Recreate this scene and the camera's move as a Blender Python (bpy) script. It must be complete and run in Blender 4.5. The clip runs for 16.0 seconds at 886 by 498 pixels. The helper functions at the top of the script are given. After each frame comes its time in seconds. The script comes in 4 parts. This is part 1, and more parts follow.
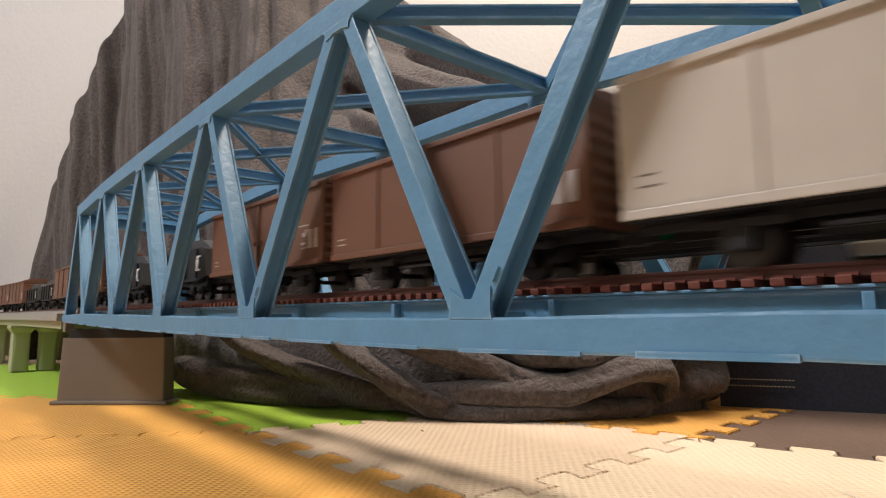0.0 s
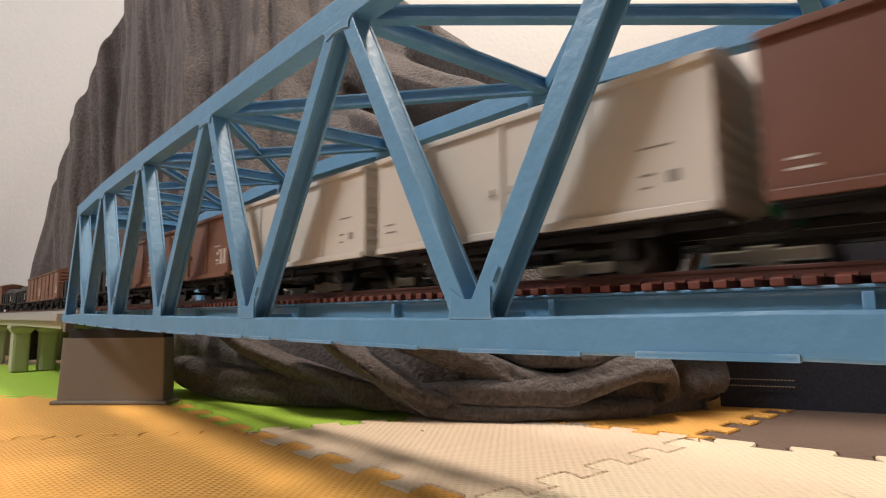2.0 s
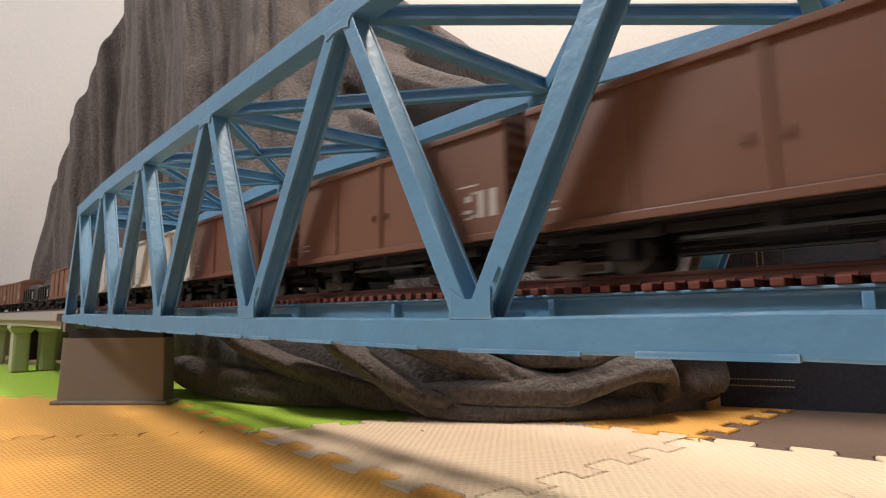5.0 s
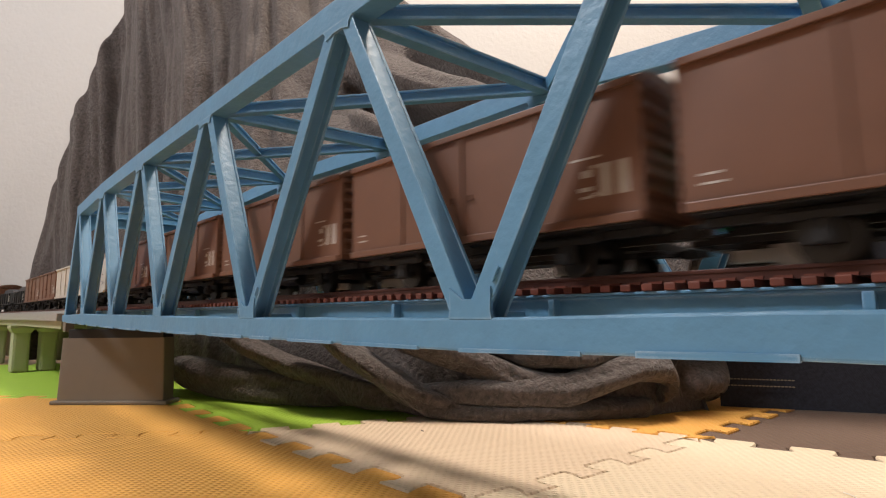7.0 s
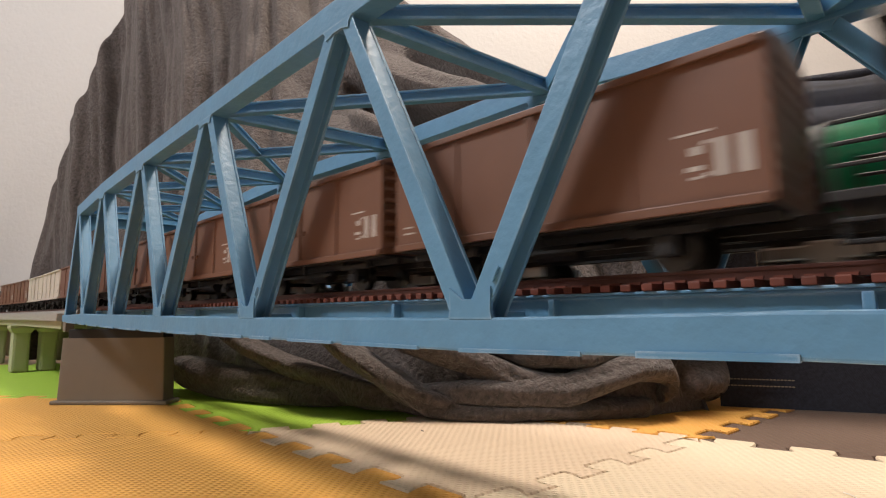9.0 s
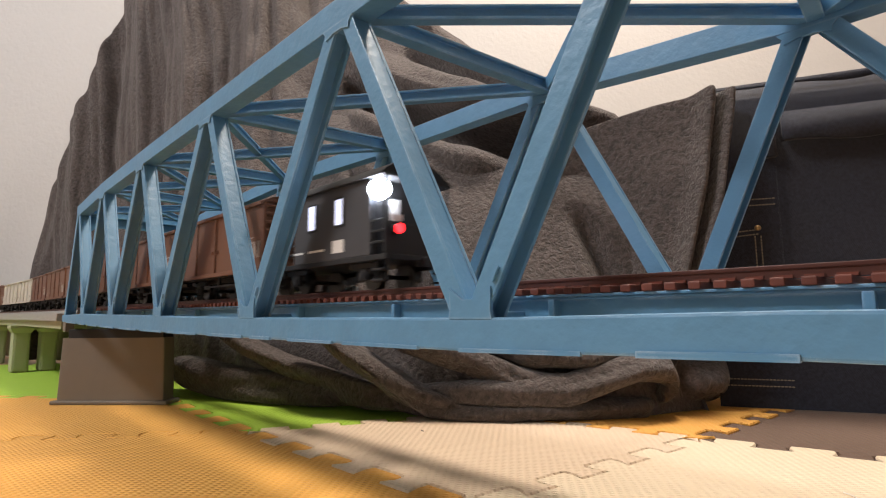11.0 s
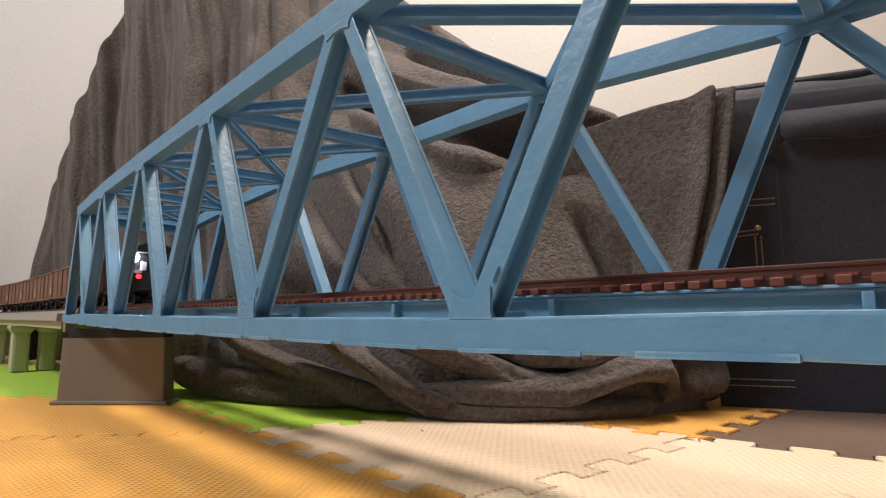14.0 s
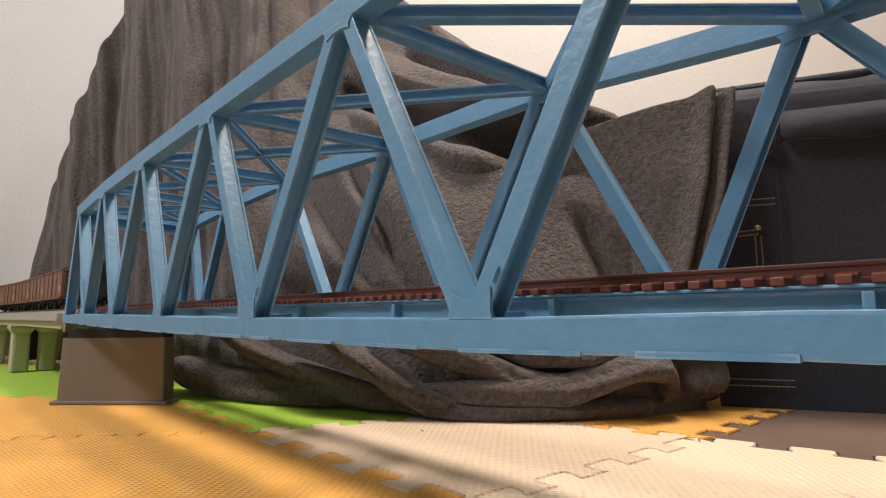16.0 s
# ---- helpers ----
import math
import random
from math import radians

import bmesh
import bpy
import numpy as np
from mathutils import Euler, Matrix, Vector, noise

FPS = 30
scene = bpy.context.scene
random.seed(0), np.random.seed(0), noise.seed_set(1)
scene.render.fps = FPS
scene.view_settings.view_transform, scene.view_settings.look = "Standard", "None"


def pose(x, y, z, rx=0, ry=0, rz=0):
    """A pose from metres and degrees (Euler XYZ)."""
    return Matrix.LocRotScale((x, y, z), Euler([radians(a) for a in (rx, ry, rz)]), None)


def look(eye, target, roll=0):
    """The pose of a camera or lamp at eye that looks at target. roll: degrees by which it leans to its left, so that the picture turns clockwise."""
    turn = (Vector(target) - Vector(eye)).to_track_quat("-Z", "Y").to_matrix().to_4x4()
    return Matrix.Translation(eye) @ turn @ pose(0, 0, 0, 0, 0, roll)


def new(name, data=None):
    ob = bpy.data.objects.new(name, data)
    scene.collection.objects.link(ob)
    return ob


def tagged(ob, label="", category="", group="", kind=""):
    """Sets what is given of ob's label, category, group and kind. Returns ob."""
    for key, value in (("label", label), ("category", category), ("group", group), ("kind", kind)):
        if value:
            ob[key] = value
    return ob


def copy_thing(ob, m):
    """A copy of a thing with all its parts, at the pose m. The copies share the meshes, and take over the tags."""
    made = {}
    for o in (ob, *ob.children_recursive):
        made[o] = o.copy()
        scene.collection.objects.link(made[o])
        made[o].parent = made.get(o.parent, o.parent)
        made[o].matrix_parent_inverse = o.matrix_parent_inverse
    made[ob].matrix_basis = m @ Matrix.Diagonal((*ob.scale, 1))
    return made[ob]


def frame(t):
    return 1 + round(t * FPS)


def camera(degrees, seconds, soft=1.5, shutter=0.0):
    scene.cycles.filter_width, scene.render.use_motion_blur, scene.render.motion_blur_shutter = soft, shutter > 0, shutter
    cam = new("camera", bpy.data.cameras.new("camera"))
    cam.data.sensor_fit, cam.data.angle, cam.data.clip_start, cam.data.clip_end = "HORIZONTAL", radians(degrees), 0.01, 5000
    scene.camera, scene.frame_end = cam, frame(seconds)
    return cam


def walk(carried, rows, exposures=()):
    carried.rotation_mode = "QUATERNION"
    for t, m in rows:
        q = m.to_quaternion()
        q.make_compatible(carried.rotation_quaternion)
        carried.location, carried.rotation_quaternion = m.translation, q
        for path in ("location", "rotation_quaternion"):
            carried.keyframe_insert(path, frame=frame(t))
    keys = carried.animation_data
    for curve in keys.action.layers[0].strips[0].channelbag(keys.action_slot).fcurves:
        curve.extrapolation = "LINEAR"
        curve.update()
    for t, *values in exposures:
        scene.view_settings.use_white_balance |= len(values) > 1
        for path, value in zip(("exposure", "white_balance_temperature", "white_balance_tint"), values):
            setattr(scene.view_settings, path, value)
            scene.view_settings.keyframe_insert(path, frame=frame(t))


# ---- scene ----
from mathutils.geometry import tessellate_polygon

P = 0.1165                      # one panel of the truss, metres
GZ = -0.65 * P                  # top of the foam mats
YAW, PITCH, ROLL, FOV = 0.795, 0.118, -0.010, 79.48
EYE = Vector((5.786 * P, -0.84 * P, 0.010 * P))
FWD = Vector((-math.sin(YAW), math.cos(YAW), 0))      # level view direction
RGT = Vector((math.cos(YAW), math.sin(YAW), 0))

# ---- camera: stands still on a low support ----
cam = camera(FOV, 16.0, soft=1.15, shutter=0.9)
aim = EYE + FWD * math.cos(PITCH) + Vector((0, 0, math.sin(PITCH)))
held = look(EYE, aim, math.degrees(-ROLL) * -1)
walk(cam, [(0, held), (16.0, held)], [(0, 0.48), (16.0, 0.48)])


def rel(r, f, z=0.0):
    """A place from panels to the right of, in front of and above the camera's foot."""
    p = EYE + RGT * (r * P) + FWD * (f * P)
    return Vector((p.x, p.y, z * P))


# ---- light ----
world = bpy.data.worlds.new("room_air")
world.use_nodes = True
scene.world = world
bg = world.node_tree.nodes["Background"]
bg.inputs[0].default_value = (1.0, 0.90, 0.80, 1)
bg.inputs[1].default_value = 0.30


def area_lamp(name, eye, target, size, power, colour, shape="DISK"):
    d = bpy.data.lights.new(name, "AREA")
    d.shape, d.size, d.energy, d.color = shape, size, power, colour
    ob = new(name, d)
    ob.matrix_world = look(eye, target)
    return ob


LAMP = Vector((4.4 * P, 4.6 * P, 1.55))
area_lamp("ceiling_lamp_light", LAMP - Vector((0, 0, 0.06)), LAMP - Vector((0, 0, 1.0)), 0.42, 23.4, (1.0, 0.87, 0.75))
# unseen front fill, added to brighten the bridge's near faces and the left floor
FRONT_FILL = Vector((-1.0 * P, -7.6 * P, 1.46))
area_lamp("front_fill_light", FRONT_FILL - Vector((0, 0, 0.03)), (3.0 * P, 1.5 * P, 0), 0.70, 36.0, (0.97, 0.96, 0.99))


# ---- materials ----
def material(name, base, rough=0.6, metal=0.0, grain=60.0, amount=0.15, bump=0.15, stain=6.0, stain_amount=0.12, bump_grain=None, sheen=0.0, glow=0.0, by_object=0.0, coat=0.0, relief=0.001):
    m = bpy.data.materials.new(name)
    m.use_nodes = True
    nt = m.node_tree
    b = nt.nodes["Principled BSDF"]
    co = nt.nodes.new("ShaderNodeTexCoord")
    n1, n2 = nt.nodes.new("ShaderNodeTexNoise"), nt.nodes.new("ShaderNodeTexNoise")
    n1.inputs["Scale"].default_value, n1.inputs["Detail"].default_value = grain, 6
    n2.inputs["Scale"].default_value, n2.inputs["Detail"].default_value = stain, 4
    for n in (n1, n2):
        nt.links.new(co.outputs["Object"], n.inputs["Vector"])
    add = nt.nodes.new("ShaderNodeMath"); add.operation = "MULTIPLY_ADD"
    add.inputs[1].default_value, add.inputs[2].default_value = 2 * amount, 1 - amount - stain_amount
    nt.links.new(n1.outputs["Fac"], add.inputs[0])
    add2 = nt.nodes.new("ShaderNodeMath"); add2.operation = "MULTIPLY_ADD"
    add2.inputs[1].default_value = 2 * stain_amount
    nt.links.new(n2.outputs["Fac"], add2.inputs[0]); nt.links.new(add.outputs[0], add2.inputs[2])
    last = add2
    if by_object:
        info = nt.nodes.new("ShaderNodeObjectInfo")
        v = nt.nodes.new("ShaderNodeMath"); v.operation = "MULTIPLY_ADD"
        v.inputs[1].default_value, v.inputs[2].default_value = 2 * by_object, 1 - by_object
        nt.links.new(info.outputs["Random"], v.inputs[0])
        mul = nt.nodes.new("ShaderNodeMath"); mul.operation = "MULTIPLY"
        nt.links.new(v.outputs[0], mul.inputs[0]); nt.links.new(add2.outputs[0], mul.inputs[1])
        last = mul
    mix = nt.nodes.new("ShaderNodeVectorMath"); mix.operation = "SCALE"
    mix.inputs[0].default_value = base
    nt.links.new(last.outputs[0], mix.inputs["Scale"])
    nt.links.new(mix.outputs[0], b.inputs["Base Color"])
    rr = nt.nodes.new("ShaderNodeMath"); rr.operation = "MULTIPLY_ADD"
    rr.inputs[1].default_value, rr.inputs[2].default_value = 0.3, rough - 0.15
    nt.links.new(n2.outputs["Fac"], rr.inputs[0]); nt.links.new(rr.outputs[0], b.inputs["Roughness"])
    b.inputs["Metallic"].default_value = metal
    b.inputs["Sheen Weight"].default_value = sheen
    b.inputs["Coat Weight"].default_value = coat
    if glow:
        b.inputs["Emission Color"].default_value = (*base, 1)
        b.inputs["Emission Strength"].default_value = glow
    if bump:
        bp = nt.nodes.new("ShaderNodeBump")
        bp.inputs["Strength"].default_value, bp.inputs["Distance"].default_value = bump, relief
        src = n1
        if bump_grain:
            src = nt.nodes.new("ShaderNodeTexNoise")
            src.inputs["Scale"].default_value, src.inputs["Detail"].default_value = bump_grain, 3
            nt.links.new(co.outputs["Object"], src.inputs["Vector"])
        nt.links.new(src.outputs["Fac"], bp.inputs["Height"])
        nt.links.new(bp.outputs[0], b.inputs["Normal"])
    return m


def mat_foam(name, base):
    """EVA foam: a fine woven relief of short ridges."""
    m = material(name, base, 0.62, grain=300, amount=0.06, bump=0, stain=9, stain_amount=0.06)
    nt = m.node_tree
    b = nt.nodes["Principled BSDF"]
    co = nt.nodes.new("ShaderNodeTexCoord")
    mp = nt.nodes.new("ShaderNodeMapping")
    mp.inputs["Rotation"].default_value = (0, 0, radians(52))
    nt.links.new(co.outputs["Object"], mp.inputs["Vector"])
    waves = []
    for direction, scale in (("X", 118), ("Y", 80)):
        w = nt.nodes.new("ShaderNodeTexWave")
        w.bands_direction = direction
        w.inputs["Scale"].default_value, w.inputs["Distortion"].default_value = scale, 0.6
        nt.links.new(mp.outputs[0], w.inputs["Vector"])
        waves.append(w)
    mul = nt.nodes.new("ShaderNodeMath"); mul.operation = "MULTIPLY"
    nt.links.new(waves[0].outputs["Fac"], mul.inputs[0]); nt.links.new(waves[1].outputs["Fac"], mul.inputs[1])
    bp = nt.nodes.new("ShaderNodeBump")
    bp.inputs["Strength"].default_value, bp.inputs["Distance"].default_value = 0.75, 0.0011
    nt.links.new(mul.outputs[0], bp.inputs["Height"]); nt.links.new(bp.outputs[0], b.inputs["Normal"])
    return m


def mat_denim(name, base):
    m = material(name, base, 0.9, grain=430, amount=1.0, bump=0, stain=18, stain_amount=0.28, sheen=0.12)
    nt = m.node_tree
    b = nt.nodes["Principled BSDF"]
    co = nt.nodes.new("ShaderNodeTexCoord")
    mp = nt.nodes.new("ShaderNodeMapping")
    mp.inputs["Rotation"].default_value = (0, radians(40), 0)
    nt.links.new(co.outputs["Object"], mp.inputs["Vector"])
    w = nt.nodes.new("ShaderNodeTexWave")
    w.inputs["Scale"].default_value, w.inputs["Distortion"].default_value = 420, 1.5
    nt.links.new(mp.outputs[0], w.inputs["Vector"])
    bp = nt.nodes.new("ShaderNodeBump")
    bp.inputs["Strength"].default_value, bp.inputs["Distance"].default_value = 0.5, 0.0006
    nt.links.new(w.outputs["Fac"], bp.inputs["Height"]); nt.links.new(bp.outputs[0], b.inputs["Normal"])
    return m


def mat_fleece(name, base):
    """Short-pile fleece: clumped tufts of a few millimetres, the shade in the gaps put into the colour."""
    m = material(name, base, 0.95, grain=900, amount=0.25, bump=0, stain=9, stain_amount=0.12, sheen=0.15)
    nt = m.node_tree
    b = nt.nodes["Principled BSDF"]
    co = nt.nodes.new("ShaderNodeTexCoord")
    warp = nt.nodes.new("ShaderNodeTexNoise")
    warp.inputs["Scale"].default_value, warp.inputs["Detail"].default_value = 160, 2
    nt.links.new(co.outputs["Object"], warp.inputs["Vector"])
    shift = nt.nodes.new("ShaderNodeVectorMath"); shift.operation = "MULTIPLY_ADD"
    shift.inputs[1].default_value = (0.006, 0.006, 0.006)
    nt.links.new(warp.outputs["Color"], shift.inputs[0]); nt.links.new(co.outputs["Object"], shift.inputs[2])
    tuft = nt.nodes.new("ShaderNodeTexNoise")
    tuft.inputs["Scale"].default_value, tuft.inputs["Detail"].default_value, tuft.inputs["Roughness"].default_value = 235, 3, 0.68
    nt.links.new(shift.outputs[0], tuft.inputs["Vector"])
    # low spots of the pile darkened, tuft tips lightened, as shading in the colour
    curve = nt.nodes.new("ShaderNodeMapRange")
    curve.inputs["From Min"].default_value, curve.inputs["From Max"].default_value = 0.36, 0.66
    curve.inputs["To Min"].default_value, curve.inputs["To Max"].default_value = 0.62, 1.40
    nt.links.new(tuft.outputs["Fac"], curve.inputs["Value"])
    old = b.inputs["Base Color"].links[0].from_socket
    mix = nt.nodes.new("ShaderNodeVectorMath"); mix.operation = "SCALE"
    nt.links.new(old, mix.inputs[0]); nt.links.new(curve.outputs[0], mix.inputs["Scale"])
    nt.links.new(mix.outputs[0], b.inputs["Base Color"])
    bp = nt.nodes.new("ShaderNodeBump")
    bp.inputs["Strength"].default_value, bp.inputs["Distance"].default_value = 1.0, 0.0042
    nt.links.new(tuft.outputs["Fac"], bp.inputs["Height"]); nt.links.new(bp.outputs[0], b.inputs["Normal"])
    return m


def mat_worn_lit_edges(name, base, worn_lit):
    """Brush-painted plastic: streaks, small runs, and paler sharp edges: worn paint plus painted-in edge highlights."""
    m = material(name, base, 0.44, grain=110, amount=0.14, bump=0.3, stain=22, stain_amount=0.11, bump_grain=330)
    nt = m.node_tree
    b = nt.nodes["Principled BSDF"]
    geo, bev = nt.nodes.new("ShaderNodeNewGeometry"), nt.nodes.new("ShaderNodeBevel")
    bev.samples = 4
    bev.inputs["Radius"].default_value = 0.0011
    dot = nt.nodes.new("ShaderNodeVectorMath"); dot.operation = "DOT_PRODUCT"
    nt.links.new(geo.outputs["True Normal"], dot.inputs[0]); nt.links.new(bev.outputs[0], dot.inputs[1])
    edge = nt.nodes.new("ShaderNodeMapRange")
    edge.inputs["From Min"].default_value, edge.inputs["From Max"].default_value = 0.97, 0.80
    nt.links.new(dot.outputs["Value"], edge.inputs["Value"])
    co, patch = nt.nodes.new("ShaderNodeTexCoord"), nt.nodes.new("ShaderNodeTexNoise")
    patch.inputs["Scale"].default_value, patch.inputs["Detail"].default_value = 70, 4
    nt.links.new(co.outputs["Object"], patch.inputs["Vector"])
    cut = nt.nodes.new("ShaderNodeMapRange")
    cut.inputs["From Min"].default_value, cut.inputs["From Max"].default_value = 0.42, 0.62
    cut.inputs["To Max"].default_value = 0.75
    nt.links.new(patch.outputs["Fac"], cut.inputs["Value"])
    mask = nt.nodes.new("ShaderNodeMath"); mask.operation = "MULTIPLY"
    nt.links.new(edge.outputs[0], mask.inputs[0]); nt.links.new(cut.outputs[0], mask.inputs[1])
    # pale edge colour: paint worn thin, and the bright lines where edges catch light
    mix = nt.nodes.new("ShaderNodeMix"); mix.data_type = "RGBA"
    old = b.inputs["Base Color"].links[0].from_socket
    nt.links.new(mask.outputs[0], mix.inputs[0]); nt.links.new(old, mix.inputs[6])
    mix.inputs[7].default_value = (*worn_lit, 1)
    nt.links.new(mix.outputs[2], b.inputs["Base Color"])
    return m


BLUE = mat_worn_lit_edges("blue_brushed_paint", (0.106, 0.264, 0.430), (0.42, 0.56, 0.68))
RUST = material("red_brown_plastic", (0.145, 0.036, 0.020), 0.55, grain=150, amount=0.1, bump=0.1, by_object=0.15)
RAIL = material("red_brown_rail", (0.085, 0.028, 0.020), 0.45, metal=0.2, grain=200, amount=0.1, bump=0.05)
STEEL = material("bright_wheel_steel", (0.55, 0.54, 0.52), 0.32, metal=1.0, grain=200, bump=0.03)
WHEEL = material("dull_wheel_steel", (0.07, 0.068, 0.065), 0.34, metal=0.9, grain=200, bump=0.03)
BROWN = material("brown_wagon_paint", (0.155, 0.070, 0.041), 0.48, grain=120, amount=0.08, bump=0.06, stain=30, stain_amount=0.08)
BROWN2 = material("reddish_brown_wagon_paint", (0.140, 0.056, 0.034), 0.45, grain=120, amount=0.08, bump=0.06, stain=30, stain_amount=0.08)
CREAM = material("off_white_wagon_paint", (0.54, 0.49, 0.42), 0.5, grain=120, amount=0.04, bump=0.05, stain=30, stain_amount=0.05)
BLACK = material("matt_black_plastic", (0.010, 0.010, 0.011), 0.6, grain=150, amount=0.15, bump=0.06)
GREY_ROOF = material("dark_grey_roof", (0.05, 0.05, 0.055), 0.6, grain=150, amount=0.15, bump=0.1)
# dull black: the van's roof, and the shade painted into the door gap
DULL_BLACK = material("dull_black_roof_and_gap_shade", (0.014, 0.014, 0.015), 0.95, grain=150, amount=0.15, bump=0.1)
GREEN = material("glossy_green_tank_paint", (0.012, 0.20, 0.085), 0.26, grain=100, amount=0.05, bump=0.02, coat=0.4)
FADED = material("faded_grey_lettering", (0.20, 0.175, 0.15), 0.6, grain=150, amount=0.12, bump=0)
LETTER = material("worn_white_lettering", (0.50, 0.46, 0.42), 0.6, grain=150, amount=0.10, bump=0)
WHITE = material("white_lettering", (0.75, 0.73, 0.70), 0.6, grain=150, amount=0.05, bump=0)
YELLOW = material("yellow_mark", (0.75, 0.45, 0.04), 0.5, grain=150, amount=0.05, bump=0)
RED = material("red_mark", (0.55, 0.04, 0.03), 0.5, grain=150, amount=0.05, bump=0)
LED = material("white_led", (0.80, 0.86, 1.0), 0.4, glow=70.0, bump=0)
PANE = material("lit_cab_window", (0.62, 0.66, 0.85), 0.3, glow=1.0, bump=0)
TAIL = material("red_tail_lamp", (1.0, 0.015, 0.02), 0.3, glow=5.0, bump=0)
CONCRETE = material("grey_pier_plastic", (0.18, 0.157, 0.128), 0.5, grain=80, amount=0.08, bump=0.06, stain=8)
VIADUCT = material("pale_olive_viaduct_plastic", (0.40, 0.40, 0.27), 0.6, grain=80, amount=0.06, bump=0.06)
BALLAST = material("grey_track_bed", (0.33, 0.31, 0.28), 0.8, grain=500, amount=0.25, bump=0.4)
BLANKET = mat_fleece("grey_brown_fleece", (0.083, 0.066, 0.060))
DENIM = mat_denim("dark_blue_denim", (0.017, 0.019, 0.031))
THREAD = material("tan_thread", (0.27, 0.215, 0.15), 0.8, grain=300, bump=0.1)
BRASS = material("aged_brass", (0.42, 0.27, 0.13), 0.4, metal=1.0, grain=200, bump=0.1)
WALL = material("cream_textured_wallpaper", (0.50, 0.485, 0.47), 0.85, grain=70, amount=0.03, bump=0.9, stain=3, stain_amount=0.03, bump_grain=110)
CEIL = material("white_ceiling_paint", (0.80, 0.78, 0.74), 0.9, grain=60, amount=0.03, bump=0.1)
TRIM = material("white_baseboard", (0.72, 0.68, 0.60), 0.5, grain=60, amount=0.03, bump=0.05)
BOARD = material("wood_floor", (0.32, 0.20, 0.11), 0.5, grain=40, amount=0.15, bump=0.1)
ORANGE = mat_foam("orange_foam", (0.74, 0.37, 0.075))
LIME = mat_foam("lime_green_foam", (0.33, 0.52, 0.045))
BEIGE = mat_foam("beige_foam", (0.70, 0.55, 0.40))
SAND = mat_foam("pale_cream_foam", (0.76, 0.63, 0.46))
COCOA = mat_foam("dark_brown_foam", (0.135, 0.085, 0.060))


# ---- mesh helpers ----
def part(name, bm, mat, parent=None, label=""):
    me = bpy.data.meshes.new(name)
    bm.to_mesh(me)
    bm.free()
    for m in (mat if isinstance(mat, (list, tuple)) else [mat]):
        me.materials.append(m)
    ob = new(name, me)
    if parent is not None:
        ob.parent = parent
    if label:
        tagged(ob, label)
    return ob


def share(name, ob0, parent, m):
    ob = new(name, ob0.data)
    ob.parent = parent
    ob.matrix_basis = m
    return ob


def box(bm, lo, hi, bevel=0.0, m=None):
    verts = bmesh.ops.create_cube(bm, size=1.0)["verts"]
    c = [(a + b) / 2 for a, b in zip(lo, hi)]
    s = [max(abs(b - a), 1e-6) for a, b in zip(lo, hi)]
    for v in verts:
        v.co = Vector((v.co.x * s[0] + c[0], v.co.y * s[1] + c[1], v.co.z * s[2] + c[2]))
    if bevel:
        edges = list({e for v in verts for e in v.link_edges})
        out = bmesh.ops.bevel(bm, geom=edges, offset=bevel, segments=2, affect="EDGES", profile=0.6)
        verts = list({v for f in out["faces"] for v in f.verts} | {v for v in verts if v.is_valid})
    if m is not None:
        for v in verts:
            v.co = m @ v.co
    return verts


def tube(bm, a, b, r, seg=10):
    a, b = Vector(a), Vector(b)
    d = b - a
    m = Matrix.Translation((a + b) / 2) @ d.to_track_quat("Z", "Y").to_matrix().to_4x4()
    return bmesh.ops.create_cone(bm, cap_ends=True, segments=seg, radius1=r, radius2=r, depth=d.length, matrix=m)["verts"]


def prism(bm, outline, y0, y1):
    """A plate: an outline in x and z, from y0 to y1."""
    a = [bm.verts.new((x, y0, z)) for x, z in outline]
    b = [bm.verts.new((x, y1, z)) for x, z in outline]
    bm.faces.new(a)
    bm.faces.new(b[::-1])
    n = len(a)
    for i in range(n):
        bm.faces.new((a[i], b[i], b[(i + 1) % n], a[(i + 1) % n]))
    bmesh.ops.recalc_face_normals(bm, faces=bm.faces)


def beam_frame(a, b, up):
    x = (Vector(b) - Vector(a)).normalized()
    y = (Vector(up) - x * x.dot(Vector(up))).normalized()
    z = x.cross(y)
    m = Matrix((x, y, z)).transposed().to_4x4()
    m.translation = a
    return m, (Vector(b) - Vector(a)).length


def loft(bm, rings):
    """One closed skin through rings of equal length."""
    rows = [[bm.verts.new(p) for p in ring] for ring in rings]
    n = len(rows[0])
    for lo, hi in zip(rows, rows[1:]):
        for i in range(n):
            bm.faces.new((lo[i], lo[(i + 1) % n], hi[(i + 1) % n], hi[i]))
    bm.faces.new(rows[0][::-1])
    bm.faces.new(rows[-1])
    bmesh.ops.recalc_face_normals(bm, faces=bm.faces)


def soften(bm, off):
    edges = [e for e in bm.edges if len(e.link_faces) == 2 and e.calc_face_angle(0) > 0.6]
    bmesh.ops.bevel(bm, geom=edges, offset=off, segments=2, affect="EDGES", profile=0.6)


def u_section(top, foot, y, s, deep, wall):
    """Outline of a channel on edge, as pairs of y and z."""
    return [(y, top), (y, foot), (y + s * deep, foot), (y + s * deep, foot + wall), (y + s * wall, foot + wall), (y + s * wall, top - wall), (y + s * deep, top - wall), (y + s * deep, top)]


